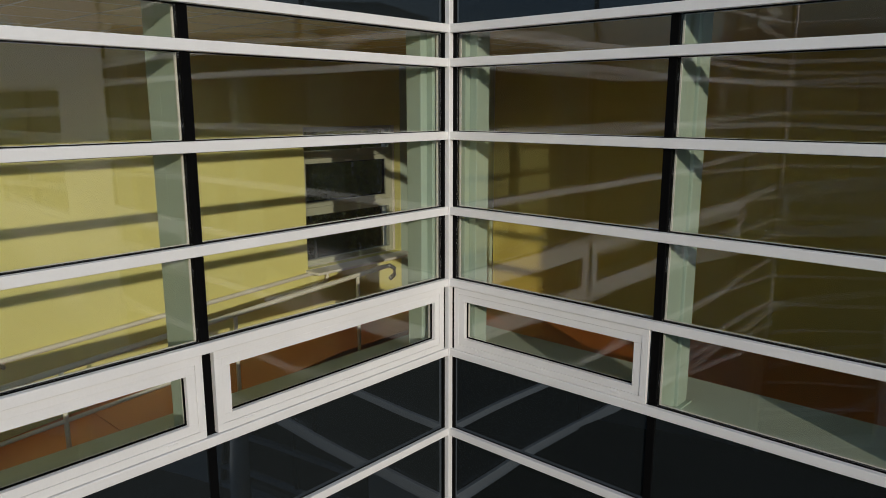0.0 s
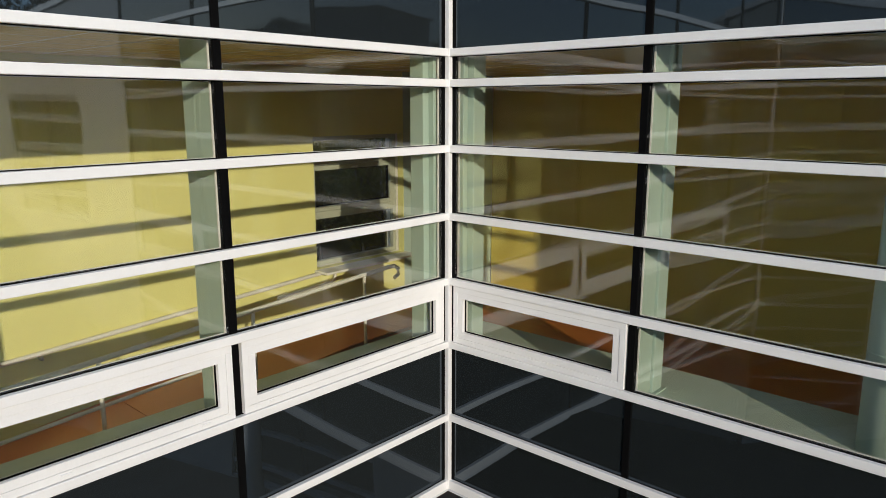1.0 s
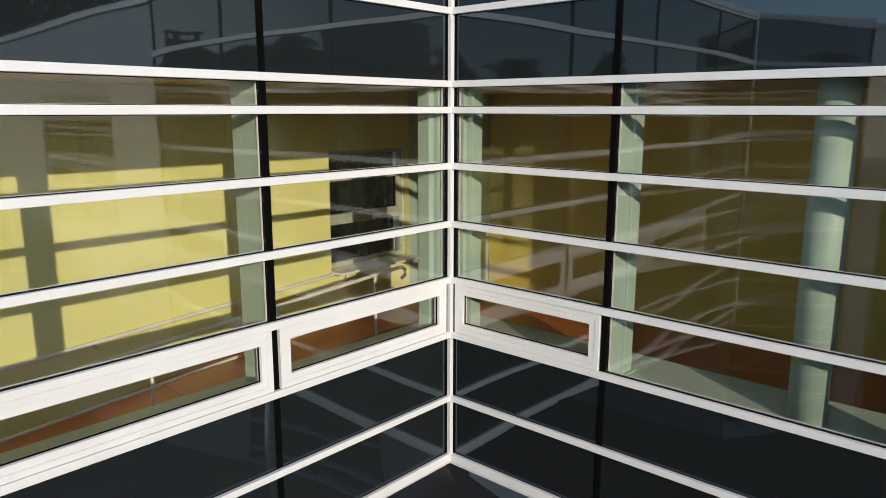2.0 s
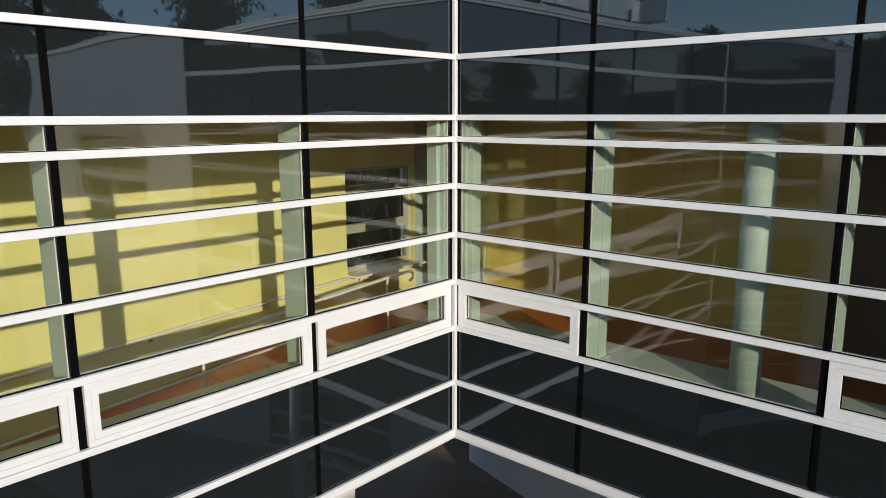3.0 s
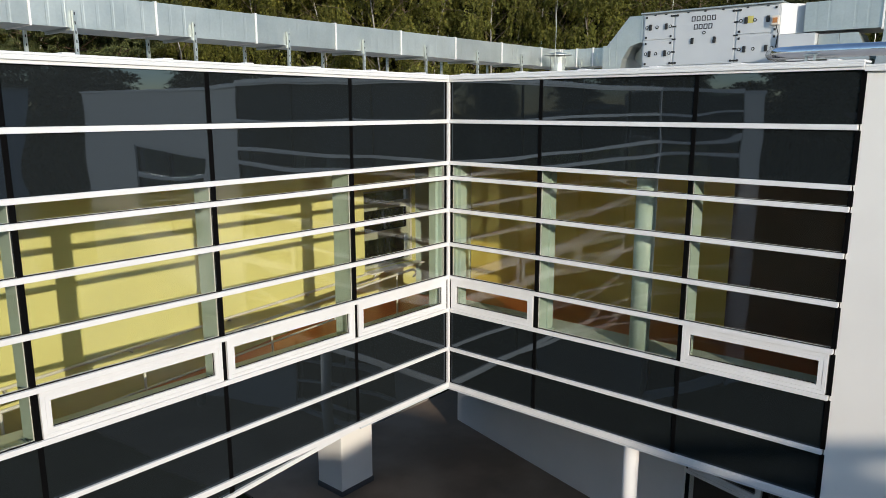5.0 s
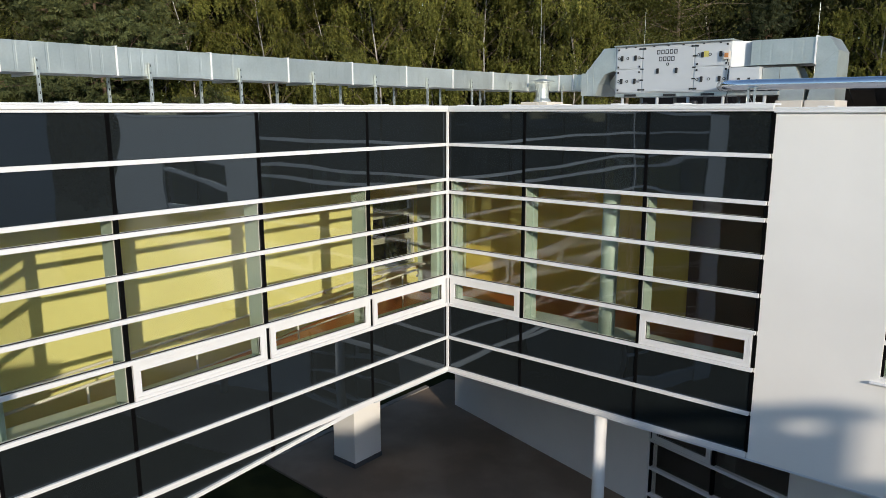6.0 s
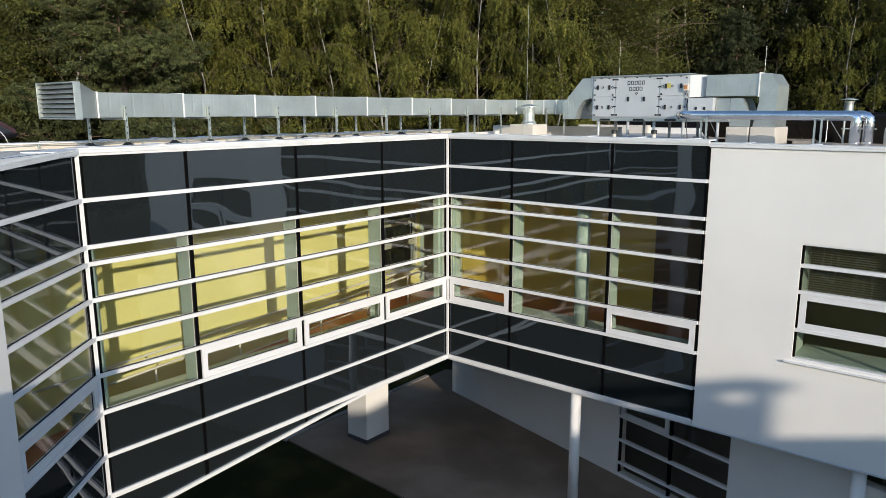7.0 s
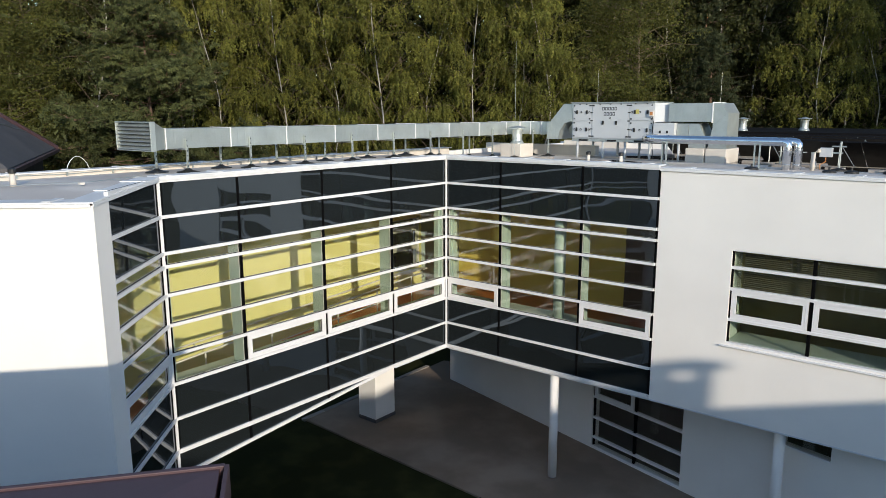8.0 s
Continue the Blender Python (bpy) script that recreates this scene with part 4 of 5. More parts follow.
prof = ((0.55, 9.83), (1.0, 9.83), (1.06, 10.12), (1.24, 10.38), (1.5, 10.46), (1.5, 11.04), (1.2, 11.04), (0.66, 10.42), (0.55, 10.42))
bm = bmesh.new()
front, rear = [[bm.verts.new((x, y, z)) for x, z in prof] for y in (5.05, 6.3)]
bm.faces.new(front)
bm.faces.new(rear[::-1])
for k in range(len(prof)):
    bm.faces.new((front[k], rear[k], rear[(k + 1) % len(prof)], front[(k + 1) % len(prof)]))
part("slant", bm, "galv", sd)
part("collar", ring(axes((1.53, 0), (0, 1), (1, 0)), 5.03, 6.32, 10.44, 11.06, 0.03, -0.02, 0.02, 0.002), "galv", sd)
for x in (0.72, 0.9):
    part("seam", boxed(x, x + 0.012, 5.042, 5.05, 9.84, 10.42 + (x - 0.62) * 1.0), "galv", sd)
part("lower_cone", hull_box(mouth(1.16, 5.5, 5.9, 10.08, 10.2), mouth(1.555, 5.1, 6.3, 9.92, 10.42)), "galv", sd)
part("oblique_collar", hull_box(mouth(4.505, 5.02, 6.3, 10.44, 11.04), mouth(4.93, 5.28, 6.2, 10.46, 11.02)), "unit", unit, "pale oblique collar")
od = thing("outlet_duct", (6.3, 5.5, 9.12), "galvanised duct turning down to a cream roof plinth", "duct")
part("upper_run", duct_section(4.935, 6.28, 5.08, 6.2, 10.46, 11.02, "x"), "galv", od)
part("flange", ring(axes((6.3, 0), (0, 1), (1, 0)), 5.05, 6.23, 10.43, 11.05, 0.03, -0.015, 0.015, 0.002), "alu", od)
part("elbow", hull_box([(6.32, 5.08, 10.3), (6.75, 5.08, 10.72), (6.75, 6.2, 10.72), (6.32, 6.2, 10.3)], [(6.32, 5.08, 11.02), (6.56, 5.08, 11.02), (6.56, 6.2, 11.02), (6.32, 6.2, 11.02)]), "galv", od)
part("down_leg", hull_box([(6.2, 5.09, 9.66), (6.75, 5.09, 9.66), (6.75, 6.19, 9.66), (6.2, 6.19, 9.66)], [(6.322, 5.09, 10.3), (6.75, 5.09, 10.718), (6.75, 6.19, 10.718), (6.322, 6.19, 10.3)]), "galv", od)
part("plinth", boxed(6.17, 6.8, 5.0, 6.25, 9.05, 9.655, ID, 0.02), "cream", od, "cream membrane-clad plinth")
ld = thing("lower_outlet_duct", (5.7, 5.5, 9.12), "short galvanised elbow over a cream roof plinth", "duct")
part("run", boxed(5.21, 5.58, 5.1, 5.85, 9.92, 10.4, ID, 0.006), "galv", ld)
part("elbow", hull_box([(5.59, 5.1, 9.9), (6.14, 5.1, 9.9), (6.14, 5.95, 9.9), (5.59, 5.95, 9.9)], [(5.59, 5.1, 10.4), (5.9, 5.1, 10.4), (5.9, 5.95, 10.4), (5.59, 5.95, 10.4)]), "galv", ld)
part("down_leg", boxed(5.6, 6.13, 5.1, 5.95, 9.66, 9.898, ID, 0.006), "galv", ld)
part("plinth", boxed(5.56, 6.14, 4.98, 6.05, 9.05, 9.655, ID, 0.02), "cream", ld, "cream membrane-clad plinth")


# the whole plant stands well back on the roof
SET_BACK = pose(-0.797, 0.991, -0.72) @ Matrix.Scale(1.067, 4)
for ob in (unit, sd, od, ld):
    ob.matrix_basis = SET_BACK @ ob.matrix_basis


def roof_vent(x, y, z, r, h, base, label):
    v = thing("roof_vent", (x, y, z), label, "roof vent", "roof vents")
    if base:
        part("plinth", boxed(x - base, x + base, y - base, y + base, z - 0.1, z + 0.48, ID, 0.02), "cream", v, "cream plinth")
        z += 0.482
    part("pipe", lathe(bmesh.new(), (x, y, z), [(r * 1.35, 0), (r * 1.35, 0.03), (r * 1.05, 0.1), (r, 0.14), (r, h * 0.7), (r * 1.1, h)], 24), "galv", v)
    part("hood", lathe(bmesh.new(), (x, y, z + h + 0.05), [(r * 1.9, 0), (r * 1.9, 0.012), (r * 0.3, 0.085)], 20), "galv", v)
    for k in range(3):
        a = k * 2.1
        part("bracket", tubed([(x + r * 1.15 * math.cos(a), y + r * 1.15 * math.sin(a), z + h - 0.02), (x + r * 1.15 * math.cos(a), y + r * 1.15 * math.sin(a), z + h + 0.055)], 0.008, 6), "galv", v)
    return v


roof_vent(-1.12, 5.72, 9.12, 0.19, 0.52, 0.45, "galvanised roof vent with a hood on a cream plinth")
roof_vent(4.03, 16.1, 9.94, 0.17, 0.45, 0, "galvanised roof vent with a conical hood")
roof_vent(6.15, 17.9, 9.94, 0.17, 0.45, 0, "galvanised roof vent with a conical hood")

# clad pipes
pp = thing("clad_pipe", (7.0, 5.3, 9.12), "bright aluminium-clad insulated pipe run on struts", "pipe")
for dx, dy in ((0.0, 0.0), (0.24, 0.2)):
    a, b = Vector((4.9, 4.78 + dy, 9.92)), Vector((8.52 + dx, 4.72 + dy, 9.91))
    d = (b - a).normalized()
    pts = [(4.12, 6.5, 9.92), (4.14, 5.6 + dy, 9.92), (4.24, 5.12 + dy, 9.92), (4.5, 4.86 + dy, 9.92), a, b, b + d * 0.08 + Vector((0, 0, -0.02)), b + d * 0.13 + Vector((0, 0, -0.07)), b + d * 0.14 + Vector((0, 0, -0.14)), b + d * 0.14 + Vector((0, 0, -0.86))]
    run = part("pipe", tubed(pts, 0.118, 20), "foil", pp, "", True)
    for f in (0.06, 0.4, 0.72, 0.97):
        p = a.lerp(b, f)
        part("cladding_band", tubed([p, p + d * 0.035], 0.124, 20), "foil", run)
    for h in (0.2, 0.62):
        p = b + d * 0.14 + Vector((0, 0, -h))
        part("cladding_band", tubed([p, p + Vector((0, 0, -0.03))], 0.124, 20), "foil", run)
for x, y in ((5.0, 4.85), (7.78, 4.85)):
    for k in (0, 1):
        strut(x + 0.16 * k, y - 0.06 * k - 0.16, 9.12, 9.86, pp, False)
    part("bearer", boxed(x - 0.03, x + 0.2, y - 0.26, y + 0.5, 9.835, 9.85), "galv", pp)
    part("foot_plate", boxed(x - 0.14, x + 0.34, y - 0.36, y - 0.06, 9.1, 9.15, ID, 0.006), "galv", pp)
# standing water on the membrane
for cx, cy, rx, ry in ((4.9, 8.1, 2.6, 1.3), (2.6, 5.2, 1.5, 0.5), (6.9, 6.9, 1.5, 0.55), (10.9, 6.2, 2.2, 0.8)):
    outline = [(cx + rx * math.cos(a) * (1 + 0.28 * noise.noise((math.cos(a) * 1.3 + cx, math.sin(a) * 1.3, cy))), cy + ry * math.sin(a) * (1 + 0.3 * noise.noise((math.cos(a) * 1.7, math.sin(a) * 1.7 + cy, cx)))) for a in (2 * math.pi * k / 40 for k in range(40))]
    solid("puddle", prism(bmesh.new(), outline, 9.11, 9.124), "puddle", "dark shallow puddle standing on the roof membrane", "puddle", "")
# small things on the roof
for x, y in ((3.1, 3.4), (4.4, 3.0), (-1.3, -11.8), (9.2, 5.6), (11.6, 4.4)):
    z = deck_z(x, y)
    st = thing("vent_stub", (x, y, z), "short cream vent stub with a black cap", "vent stub", "vent stubs")
    part("stub", lathe(bmesh.new(), (x, y, z - 0.02), [(0.06, 0), (0.055, 0.26)], 12), "cream", st, "", True)
    part("cap", lathe(bmesh.new(), (x, y, z + 0.24), [(0.075, 0), (0.075, 0.08), (0.05, 0.1)], 12), "black", st, "black cap")
for x, y, z0, z1 in ((-0.85, 5.15, 9.12, 13.3), (0.15, 9.7, 9.12, 12.5), (5.43, 8.6, 9.12, 12.1)):
    rd = thing("lightning_rod", (x, y, z0), "thin steel lightning rod on the roof", "lightning rod", "lightning rods")
    part("rod", tubed([(x, y, z0), (x, y, z1)], 0.007, 6, 0.003), "galv", rd)
    part("foot", lathe(bmesh.new(), (x, y, z0 - 0.04), [(0.16, 0), (0.16, 0.06), (0.04, 0.1)], 12), "black", rd, "black weighted foot")
cb = thing("control_box", (9.7, 5.2, 9.12), "small grey control box on a pipe stand", "control box")
part("box", boxed(9.4, 9.72, 5.16, 5.32, 9.5, 9.76, ID, 0.012), "unit", cb)
part("arm", boxed(9.722, 9.98, 5.22, 5.25, 9.6, 9.64), "galv", cb)
part("stand", tubed([(9.92, 5.2, 9.13), (9.92, 5.2, 9.94)], 0.026, 10), "galv", cb)
part("cross_arm", tubed([(9.7, 5.2, 9.8), (10.06, 5.2, 9.8)], 0.022, 8), "galv", cb)
part("foot", lathe(bmesh.new(), (9.92, 5.2, 9.11), [(0.2, 0), (0.2, 0.05), (0.04, 0.1)], 14), "black", cb, "black rubber foot")
part("conduit", tubed([(9.28, 5.0, 9.1), (9.28, 5.0, 9.62), (9.4, 5.12, 9.68)], 0.06, 12), "cream", cb, "cream insulated conduit", True)
part("cable", tubed([(9.56, 5.2, 9.5), (9.58, 5.16, 9.38), (9.44, 5.05, 9.28), (9.5, 4.9, 9.16)], 0.012, 6), "red", cb, "orange cable")
for x, y in ((8.5, 5.9),):
    hs = thing("pipe_stand", (x, y, 9.12), "galvanised H-shaped pipe stand on a base plate", "pipe stand", "pipe stands")
    part("upright", tubed([(x - 0.3, y, 9.16), (x - 0.3, y, 9.78)], 0.025, 8), "galv", hs)
    part("crossbar", boxed(x - 0.36, x + 0.42, y - 0.018, y + 0.018, 9.565, 9.595), "galv", hs)
    part("base_plate", boxed(x - 0.6, x + 0.1, y - 0.12, y + 0.12, 9.12, 9.2, ID, 0.01), "kerb", hs, "concrete base plate")
for x, y in ((10.35, 4.5), (11.9, 4.0), (8.2, 3.0), (9.85, 4.3), (11.2, 4.9)):
    z = deck_z(x, y)
    ft = thing("ballast_foot", (x, y, z), "round black rubber ballast foot on the roof", "ballast foot", "ballast feet")
    part("disc", lathe(bmesh.new(), (x, y, z), [(0.18, 0), (0.18, 0.05), (0.12, 0.08)], 16), "black", ft)
    part("peg", lathe(bmesh.new(), (x, y, z + 0.08), [(0.03, 0), (0.03, 0.08)], 10), "black", ft)
for x, y, turn in ((10.9, 5.3, 8), (8.9, 6.4, -4), (11.9, 5.0, 14), (7.0, 7.3, 5), (2.9, 4.5, -8), (0.6, 4.9, 12)):
    bs = thing("ballast_slab", (x, y, 9.12), "pale concrete ballast slab lying on the roof", "ballast slab", "ballast slabs")
    part("slab", boxed(-0.28, 0.28, -0.2, 0.2, 0.0, 0.075, pose(x, y, 9.12, 0, 0, turn), 0.01), "kerb", bs)
# rows of dark solar panels on braced frames, seen from behind
for row, (y, x0, nn) in enumerate(((6.7, 9.75, 5), (7.7, 7.6, 2), (10.2, 3.48, 11), (12.6, 5.0, 9))):
    for k in range(nn):
        x = x0 + 1.06 * k
        s_ = thing("solar_panel", (x, y, 9.12), "dark solar panel on a braced steel frame", "solar panel", "solar panels")
        part("panel", boxed(-0.52, 0.52, -0.82, 0.82, -0.02, 0.02, pose(x, y, 9.52, -28), 0.004), "solar", s_)
        if k % 2 == 0:
            part("ballast", boxed(x - 0.25, x + 0.25, y - 1.2, y - 0.95, 9.12, 9.19, ID, 0.01), "kerb", s_, "concrete ballast block")
            part("brace", tubed([(x, y - 0.72, 9.12), (x, y - 0.7, 9.86)], 0.012, 6), "galv", s_)
            part("brace", tubed([(x, y - 0.7, 9.86), (x + 0.5, y - 1.1, 9.2)], 0.008, 6), "galv", s_)
solid("bitumen_wing", boxed(-2.0, 24.0, 14.25, 23.5, -0.05, 9.94), "bitumen", "lower rear wing with a black bitumen roof", "flat roof")
cl = thing("cable_loop", (-3.7, -9.6, 9.43), "thin white cable looping over the far parapet", "cable")
part("cable", tubed([(-3.7, -9.75 + 0.055 * k, 9.42 + 0.32 * math.sin(math.pi * k / 10) ** 0.7) for k in range(11)], 0.007, 6), "cap", cl)

wire = thing("conductor_wire", (-1.6, -8.0, 9.2), "thin steel lightning wire lying on the roof membrane", "wire")
part("wire", tubed([(-3.3, -14.2, 9.34), (-1.2, -12.4, 9.4), (-0.2, -11.0, 9.43), (-0.75, -9.6, 9.42), (-0.7, -6.0, 9.42), (-0.75, -2.0, 9.42), (-0.7, 0.6, 9.4)], 0.008, 6), "galv", wire)
for x, y in ((-1.2, -12.4), (-0.2, -11.0), (-0.75, -9.6), (-0.72, -7.8), (-0.7, -6.0), (-0.73, -4.0), (-0.75, -2.0)):
    part("clip_block", boxed(x - 0.05, x + 0.05, y - 0.05, y + 0.05, deck_z(x, y) - 0.01, deck_z(x, y) + 0.04, ID, 0.008), "cream", wire)

side = thing("conductor_wire", (-3.5, -4.0, 9.2), "thin steel wire with clips along the far parapet", "wire")
part("wire", tubed([(-3.56, -12.0 + 1.1 * k, 9.36 + (0.015 if k % 2 else -0.015)) for k in range(15)], 0.009, 6), "galv", side)
for k in range(1, 14):
    part("clip", boxed(-3.585, -3.545, -12.02 + 1.1 * k, -11.98 + 1.1 * k, 9.31, 9.39), "galv", side)

# ---- surroundings: neighbour roofs ----
BR0 = Vector((10.07, -14.9))
MN = axes(BR0, (-0.62, -0.785), (-0.785, 0.62))
nb = thing("brown_roof_building", (10.5, -19.0, 0), "low building with a brown sheet-metal roof", "building")
part("wall", boxed(0.25, 13.0, -8.0, -0.3, -0.05, 8.2, MN), "darkwall", nb, "dark timber-clad wall")
bm = bmesh.new()
vs = [MN @ Vector(p) for p in ((0, 0, 8.5), (13.4, 0, 8.5), (13.4, -8.3, 8.5), (0, -8.3, 8.5), (0, 0, 8.25), (13.4, 0, 8.25), (13.4, -8.3, 8.25), (0, -8.3, 8.25), (4.0, -4.15, 8.78), (9.4, -4.15, 8.78))]
v = [bm.verts.new(p) for p in vs]
for f in ((0, 1, 9, 8), (1, 2, 9), (2, 3, 8, 9), (3, 0, 8), (0, 1, 5, 4), (1, 2, 6, 5), (2, 3, 7, 6), (3, 0, 4, 7), (4, 5, 6, 7)):
    bm.faces.new([v[i] for i in f])
part("roof", bm, "brownroof", nb, "brown sheet-metal hipped roof")
part("verge_trim", boxed(-0.03, 13.43, -0.02, 0.02, 8.28, 8.52, MN, 0.005), "brownroof", nb)
part("gutter", boxed(-0.06, -0.03, -8.3, 0.0, 8.3, 8.52, MN, 0.005), "brownroof", nb)

MH = axes((-19.3, -3.4), (0.88, -0.47), (0.47, 0.88))
for wm, us in ((MN @ Matrix.Translation((0, -0.3, 0)), (1.6, 4.4, 7.2)), (axes(MN @ Vector((0.25, 0, 0)), (-0.785, 0.62), (0.62, 0.785)), (-6.9, -4.6, -2.3))):
    for u in us:
        for z in (2.2, 5.6):
            nw = part("window", ring(wm, u, u + 1.3, z, z + 1.5, 0.08, 0.0, 0.05), "alu", nb, "white-framed window")
            part("mullion", boxed(u + 0.62, u + 0.68, 0.0, 0.045, z + 0.08, z + 1.42, wm), "alu", nw)
            part("pane", boxed(u + 0.08, u + 1.22, 0.002, 0.015, z + 0.08, z + 1.42, wm), "spandrel", nw, "dark glass")
gh = thing("grey_roof_house", (-15.0, -9.0, 0), "house with a dark grey pitched roof behind the wing", "house")
part("wall", boxed(0.5, 12.5, -8.5, -0.5, -0.05, 9.0, MH), "darkwall", gh)
bm = bmesh.new()
v = [bm.verts.new(MH @ Vector(p)) for p in ((0, 0, 9.25), (13, 0, 9.25), (13, -9, 9.25), (0, -9, 9.25), (5.2, -4.5, 12.95), (8.0, -4.5, 12.95), (0, 0, 9.03), (13, 0, 9.03), (13, -9, 9.03), (0, -9, 9.03))]
for f in ((0, 1, 5, 4), (1, 2, 5), (2, 3, 4, 5), (3, 0, 4), (0, 1, 7, 6), (1, 2, 8, 7), (2, 3, 9, 8), (3, 0, 6, 9), (6, 7, 8, 9)):
    bm.faces.new([v[q] for q in f])
part("roof", bm, "darkroof", gh, "dark grey pitched roof")
part("hip_cap", tubed([MH @ Vector((0.0, 0, 9.25)), MH @ Vector((5.2, -4.5, 12.95))], 0.14, 8), "brownroof", gh, "brown hip capping")
part("gutter", boxed(-0.1, 13.1, 0.02, 0.14, 9.09, 9.21, MH), "brownroof", gh, "brown gutter")
part("roof_wire", tubed([MH @ Vector((1.2, -0.9, 10.01)), MH @ Vector((5, -1.4, 10.43)), MH @ Vector((9, -1.4, 10.43))], 0.012, 6), "galv", gh)

# Added out of view: its roof heights are set to shade the courtyard.
fb = thing("flat_roof_building", (34.0, -20.0, 0), "unseen long low flat-roofed building, sized to shade the courtyard", "building")
part("wall", boxed(0, 46, -9, 0, -0.05, 9.89, axes((29, 3.0), (0.2, -1), (-1, -0.2))), "plaster_low", fb)
part("roof", boxed(-0.3, 22, -9.3, 0.3, 9.9, 10.0, axes((29, 3.0), (0.2, -1), (-1, -0.2))), "darkroof", fb, "dark flat roof")
part("roof", boxed(22.01, 46.3, -9.3, 0.3, 9.9, 11.2, axes((29, 3.0), (0.2, -1), (-1, -0.2))), "darkroof", fb, "dark flat roof")
tower = part("stair_tower", boxed(37.4, 44.8, -6.5, -0.6, 11.202, 14.4, axes((29, 3.0), (0.2, -1), (-1, -0.2))), "plaster_low", fb, "grey box-shaped stair tower on the roof")
part("tower_roof", boxed(37.2, 45.0, -6.7, -0.4, 14.402, 14.55, axes((29, 3.0), (0.2, -1), (-1, -0.2))), "darkroof", tower)


# Unseen slab, panel and posts, shaped to throw the blocky wall shadow.
MF = axes((29, 3.0), (0.2, -1), (-1, -0.2))
canopy = part("roof_canopy", boxed(18.27, 20.85, -2.2, -1.6, 11.8, 11.96, MF), "darkroof", fb, "unseen roof block shaped to cast the shadow on the east wall")
part("panel", boxed(18.32, 20.85, -2.0, -1.8, 9.99, 11.5, MF), "darkroof", canopy)
for u0, u1 in ((18.32, 18.48), (18.98, 19.3), (20.4, 20.7)):
    part("post", boxed(u0, u1, -2.0, -1.8, 11.502, 11.798, MF), "darkroof", canopy)


# ---- trees ----
def leaf_mesh(name, pts, sizes, seed, material, droop=0.0, long=1.6):
    """Many small leaf clumps, each a pointed blade of its own."""
    g = np.random.default_rng(seed)
    k = len(pts)
    pts = np.asarray(pts, dtype=float)
    a = g.normal(size=(k, 3))
    a[:, 2] -= droop
    a /= np.linalg.norm(a, axis=1)[:, None]
    b = np.cross(a, g.normal(size=(k, 3)))
    b /= np.linalg.norm(b, axis=1)[:, None] + 1e-9
    s = np.asarray(sizes)[:, None]
    tri = np.stack([pts + a * s * long, pts - a * s * long * 0.4 + b * s * 0.62, pts - a * s * long * 0.4 - b * s * 0.62], axis=1).reshape(-1, 3)
    me = bpy.data.meshes.new(name)
    me.from_pydata(tri.tolist(), [], np.arange(3 * k).reshape(-1, 3).tolist())
    me.materials.append(M[material])
    return me


def crown_part(me, parent):
    ob = new("crown", me)
    ob.parent = parent
    return ob


def branchwork(bm, material, parent):
    ob = part("branchwork", bm, material, parent)
    return tagged(ob, kind="stuff")


def trunk_line(seed, height, sway, k=12):
    return [Vector((sway * noise.noise((seed, h * 2.6 / k, 0)), sway * noise.noise((seed, 7, h * 2.6 / k)), height * 0.96 * h / k)) for h in range(k + 1)]


def on_line(line, h):
    f = min(0.9999, max(0, h)) * (len(line) - 1)
    return line[int(f)].lerp(line[int(f) + 1], f % 1)


def birch(seed, height, per_strand, size, limbs=48, strands=13, leaf="birch_leaf"):
    """A weeping birch: rising limbs, each with curtains of thin hanging twigs."""
    r, g = random.Random(seed), np.random.default_rng(seed)
    t = thing("birch_tree", (0, 0, 0), "tall birch with a white trunk and hanging leafy twigs", "tree", "birches")
    line = trunk_line(seed, height, 1.0)
    part("trunk", tubed(line, 0.07, 9, 0.012), "birch", t, "white birch bark", True)
    pts, wood = [], bmesh.new()
    for k in range(limbs):
        h = 0.07 + 0.91 * (k + r.random()) / limbs
        p = on_line(line, h)
        ang = k * 2.4 + r.uniform(-0.5, 0.5)
        reach = (0.6 + 2.9 * math.sin(math.pi * min(1, max(0.06, (1.06 - h) * 0.9)))) * r.uniform(0.6, 1.2)
        tip = p + Vector((math.cos(ang) * reach, math.sin(ang) * reach, reach * r.uniform(0.35, 0.85)))
        mid = p.lerp(tip, 0.5) + Vector((0, 0, 0.22 * reach))
        tube(wood, [p, mid, tip], 0.032 * (1.25 - h), 4, 0.006)
        # each limb carries a few long curtains of hanging twigs with gaps between them
        for c in range(r.randint(3, 4)):
            f = r.uniform(0.4, 1.0)
            heart = (p.lerp(mid, f * 2) if f < 0.5 else mid.lerp(tip, f * 2 - 1)) + Vector((r.gauss(0, 0.2), r.gauss(0, 0.2), 0.15))
            fall, wide = r.uniform(0.9, 2.6), r.uniform(0.2, 0.34)
            for s in range(strands):
                off = Vector((r.gauss(0, wide), r.gauss(0, wide), 0))
                q = heart + off + Vector((0, 0, r.gauss(0, 0.1) - 0.7 * off.length))
                length = fall * r.uniform(0.5, 1.1) * max(0.35, 1 - 0.9 * off.length)
                u = g.random(per_strand) ** 0.8
                sway = r.gauss(0, 0.1) + off.x * 0.3, r.gauss(0, 0.1) + off.y * 0.3
                thin = 0.055 - 0.03 * u
                pts.append(np.stack([q.x + sway[0] * u + g.normal(0, 1, per_strand) * thin, q.y + sway[1] * u + g.normal(0, 1, per_strand) * thin, q.z - length * u], axis=1))
    branchwork(wood, "twig", t)
    pts = np.concatenate(pts)
    crown_part(leaf_mesh("crown", pts, g.uniform(0.6, 1.25, len(pts)) * size, seed, leaf, droop=1.6, long=1.35), t)
    return t


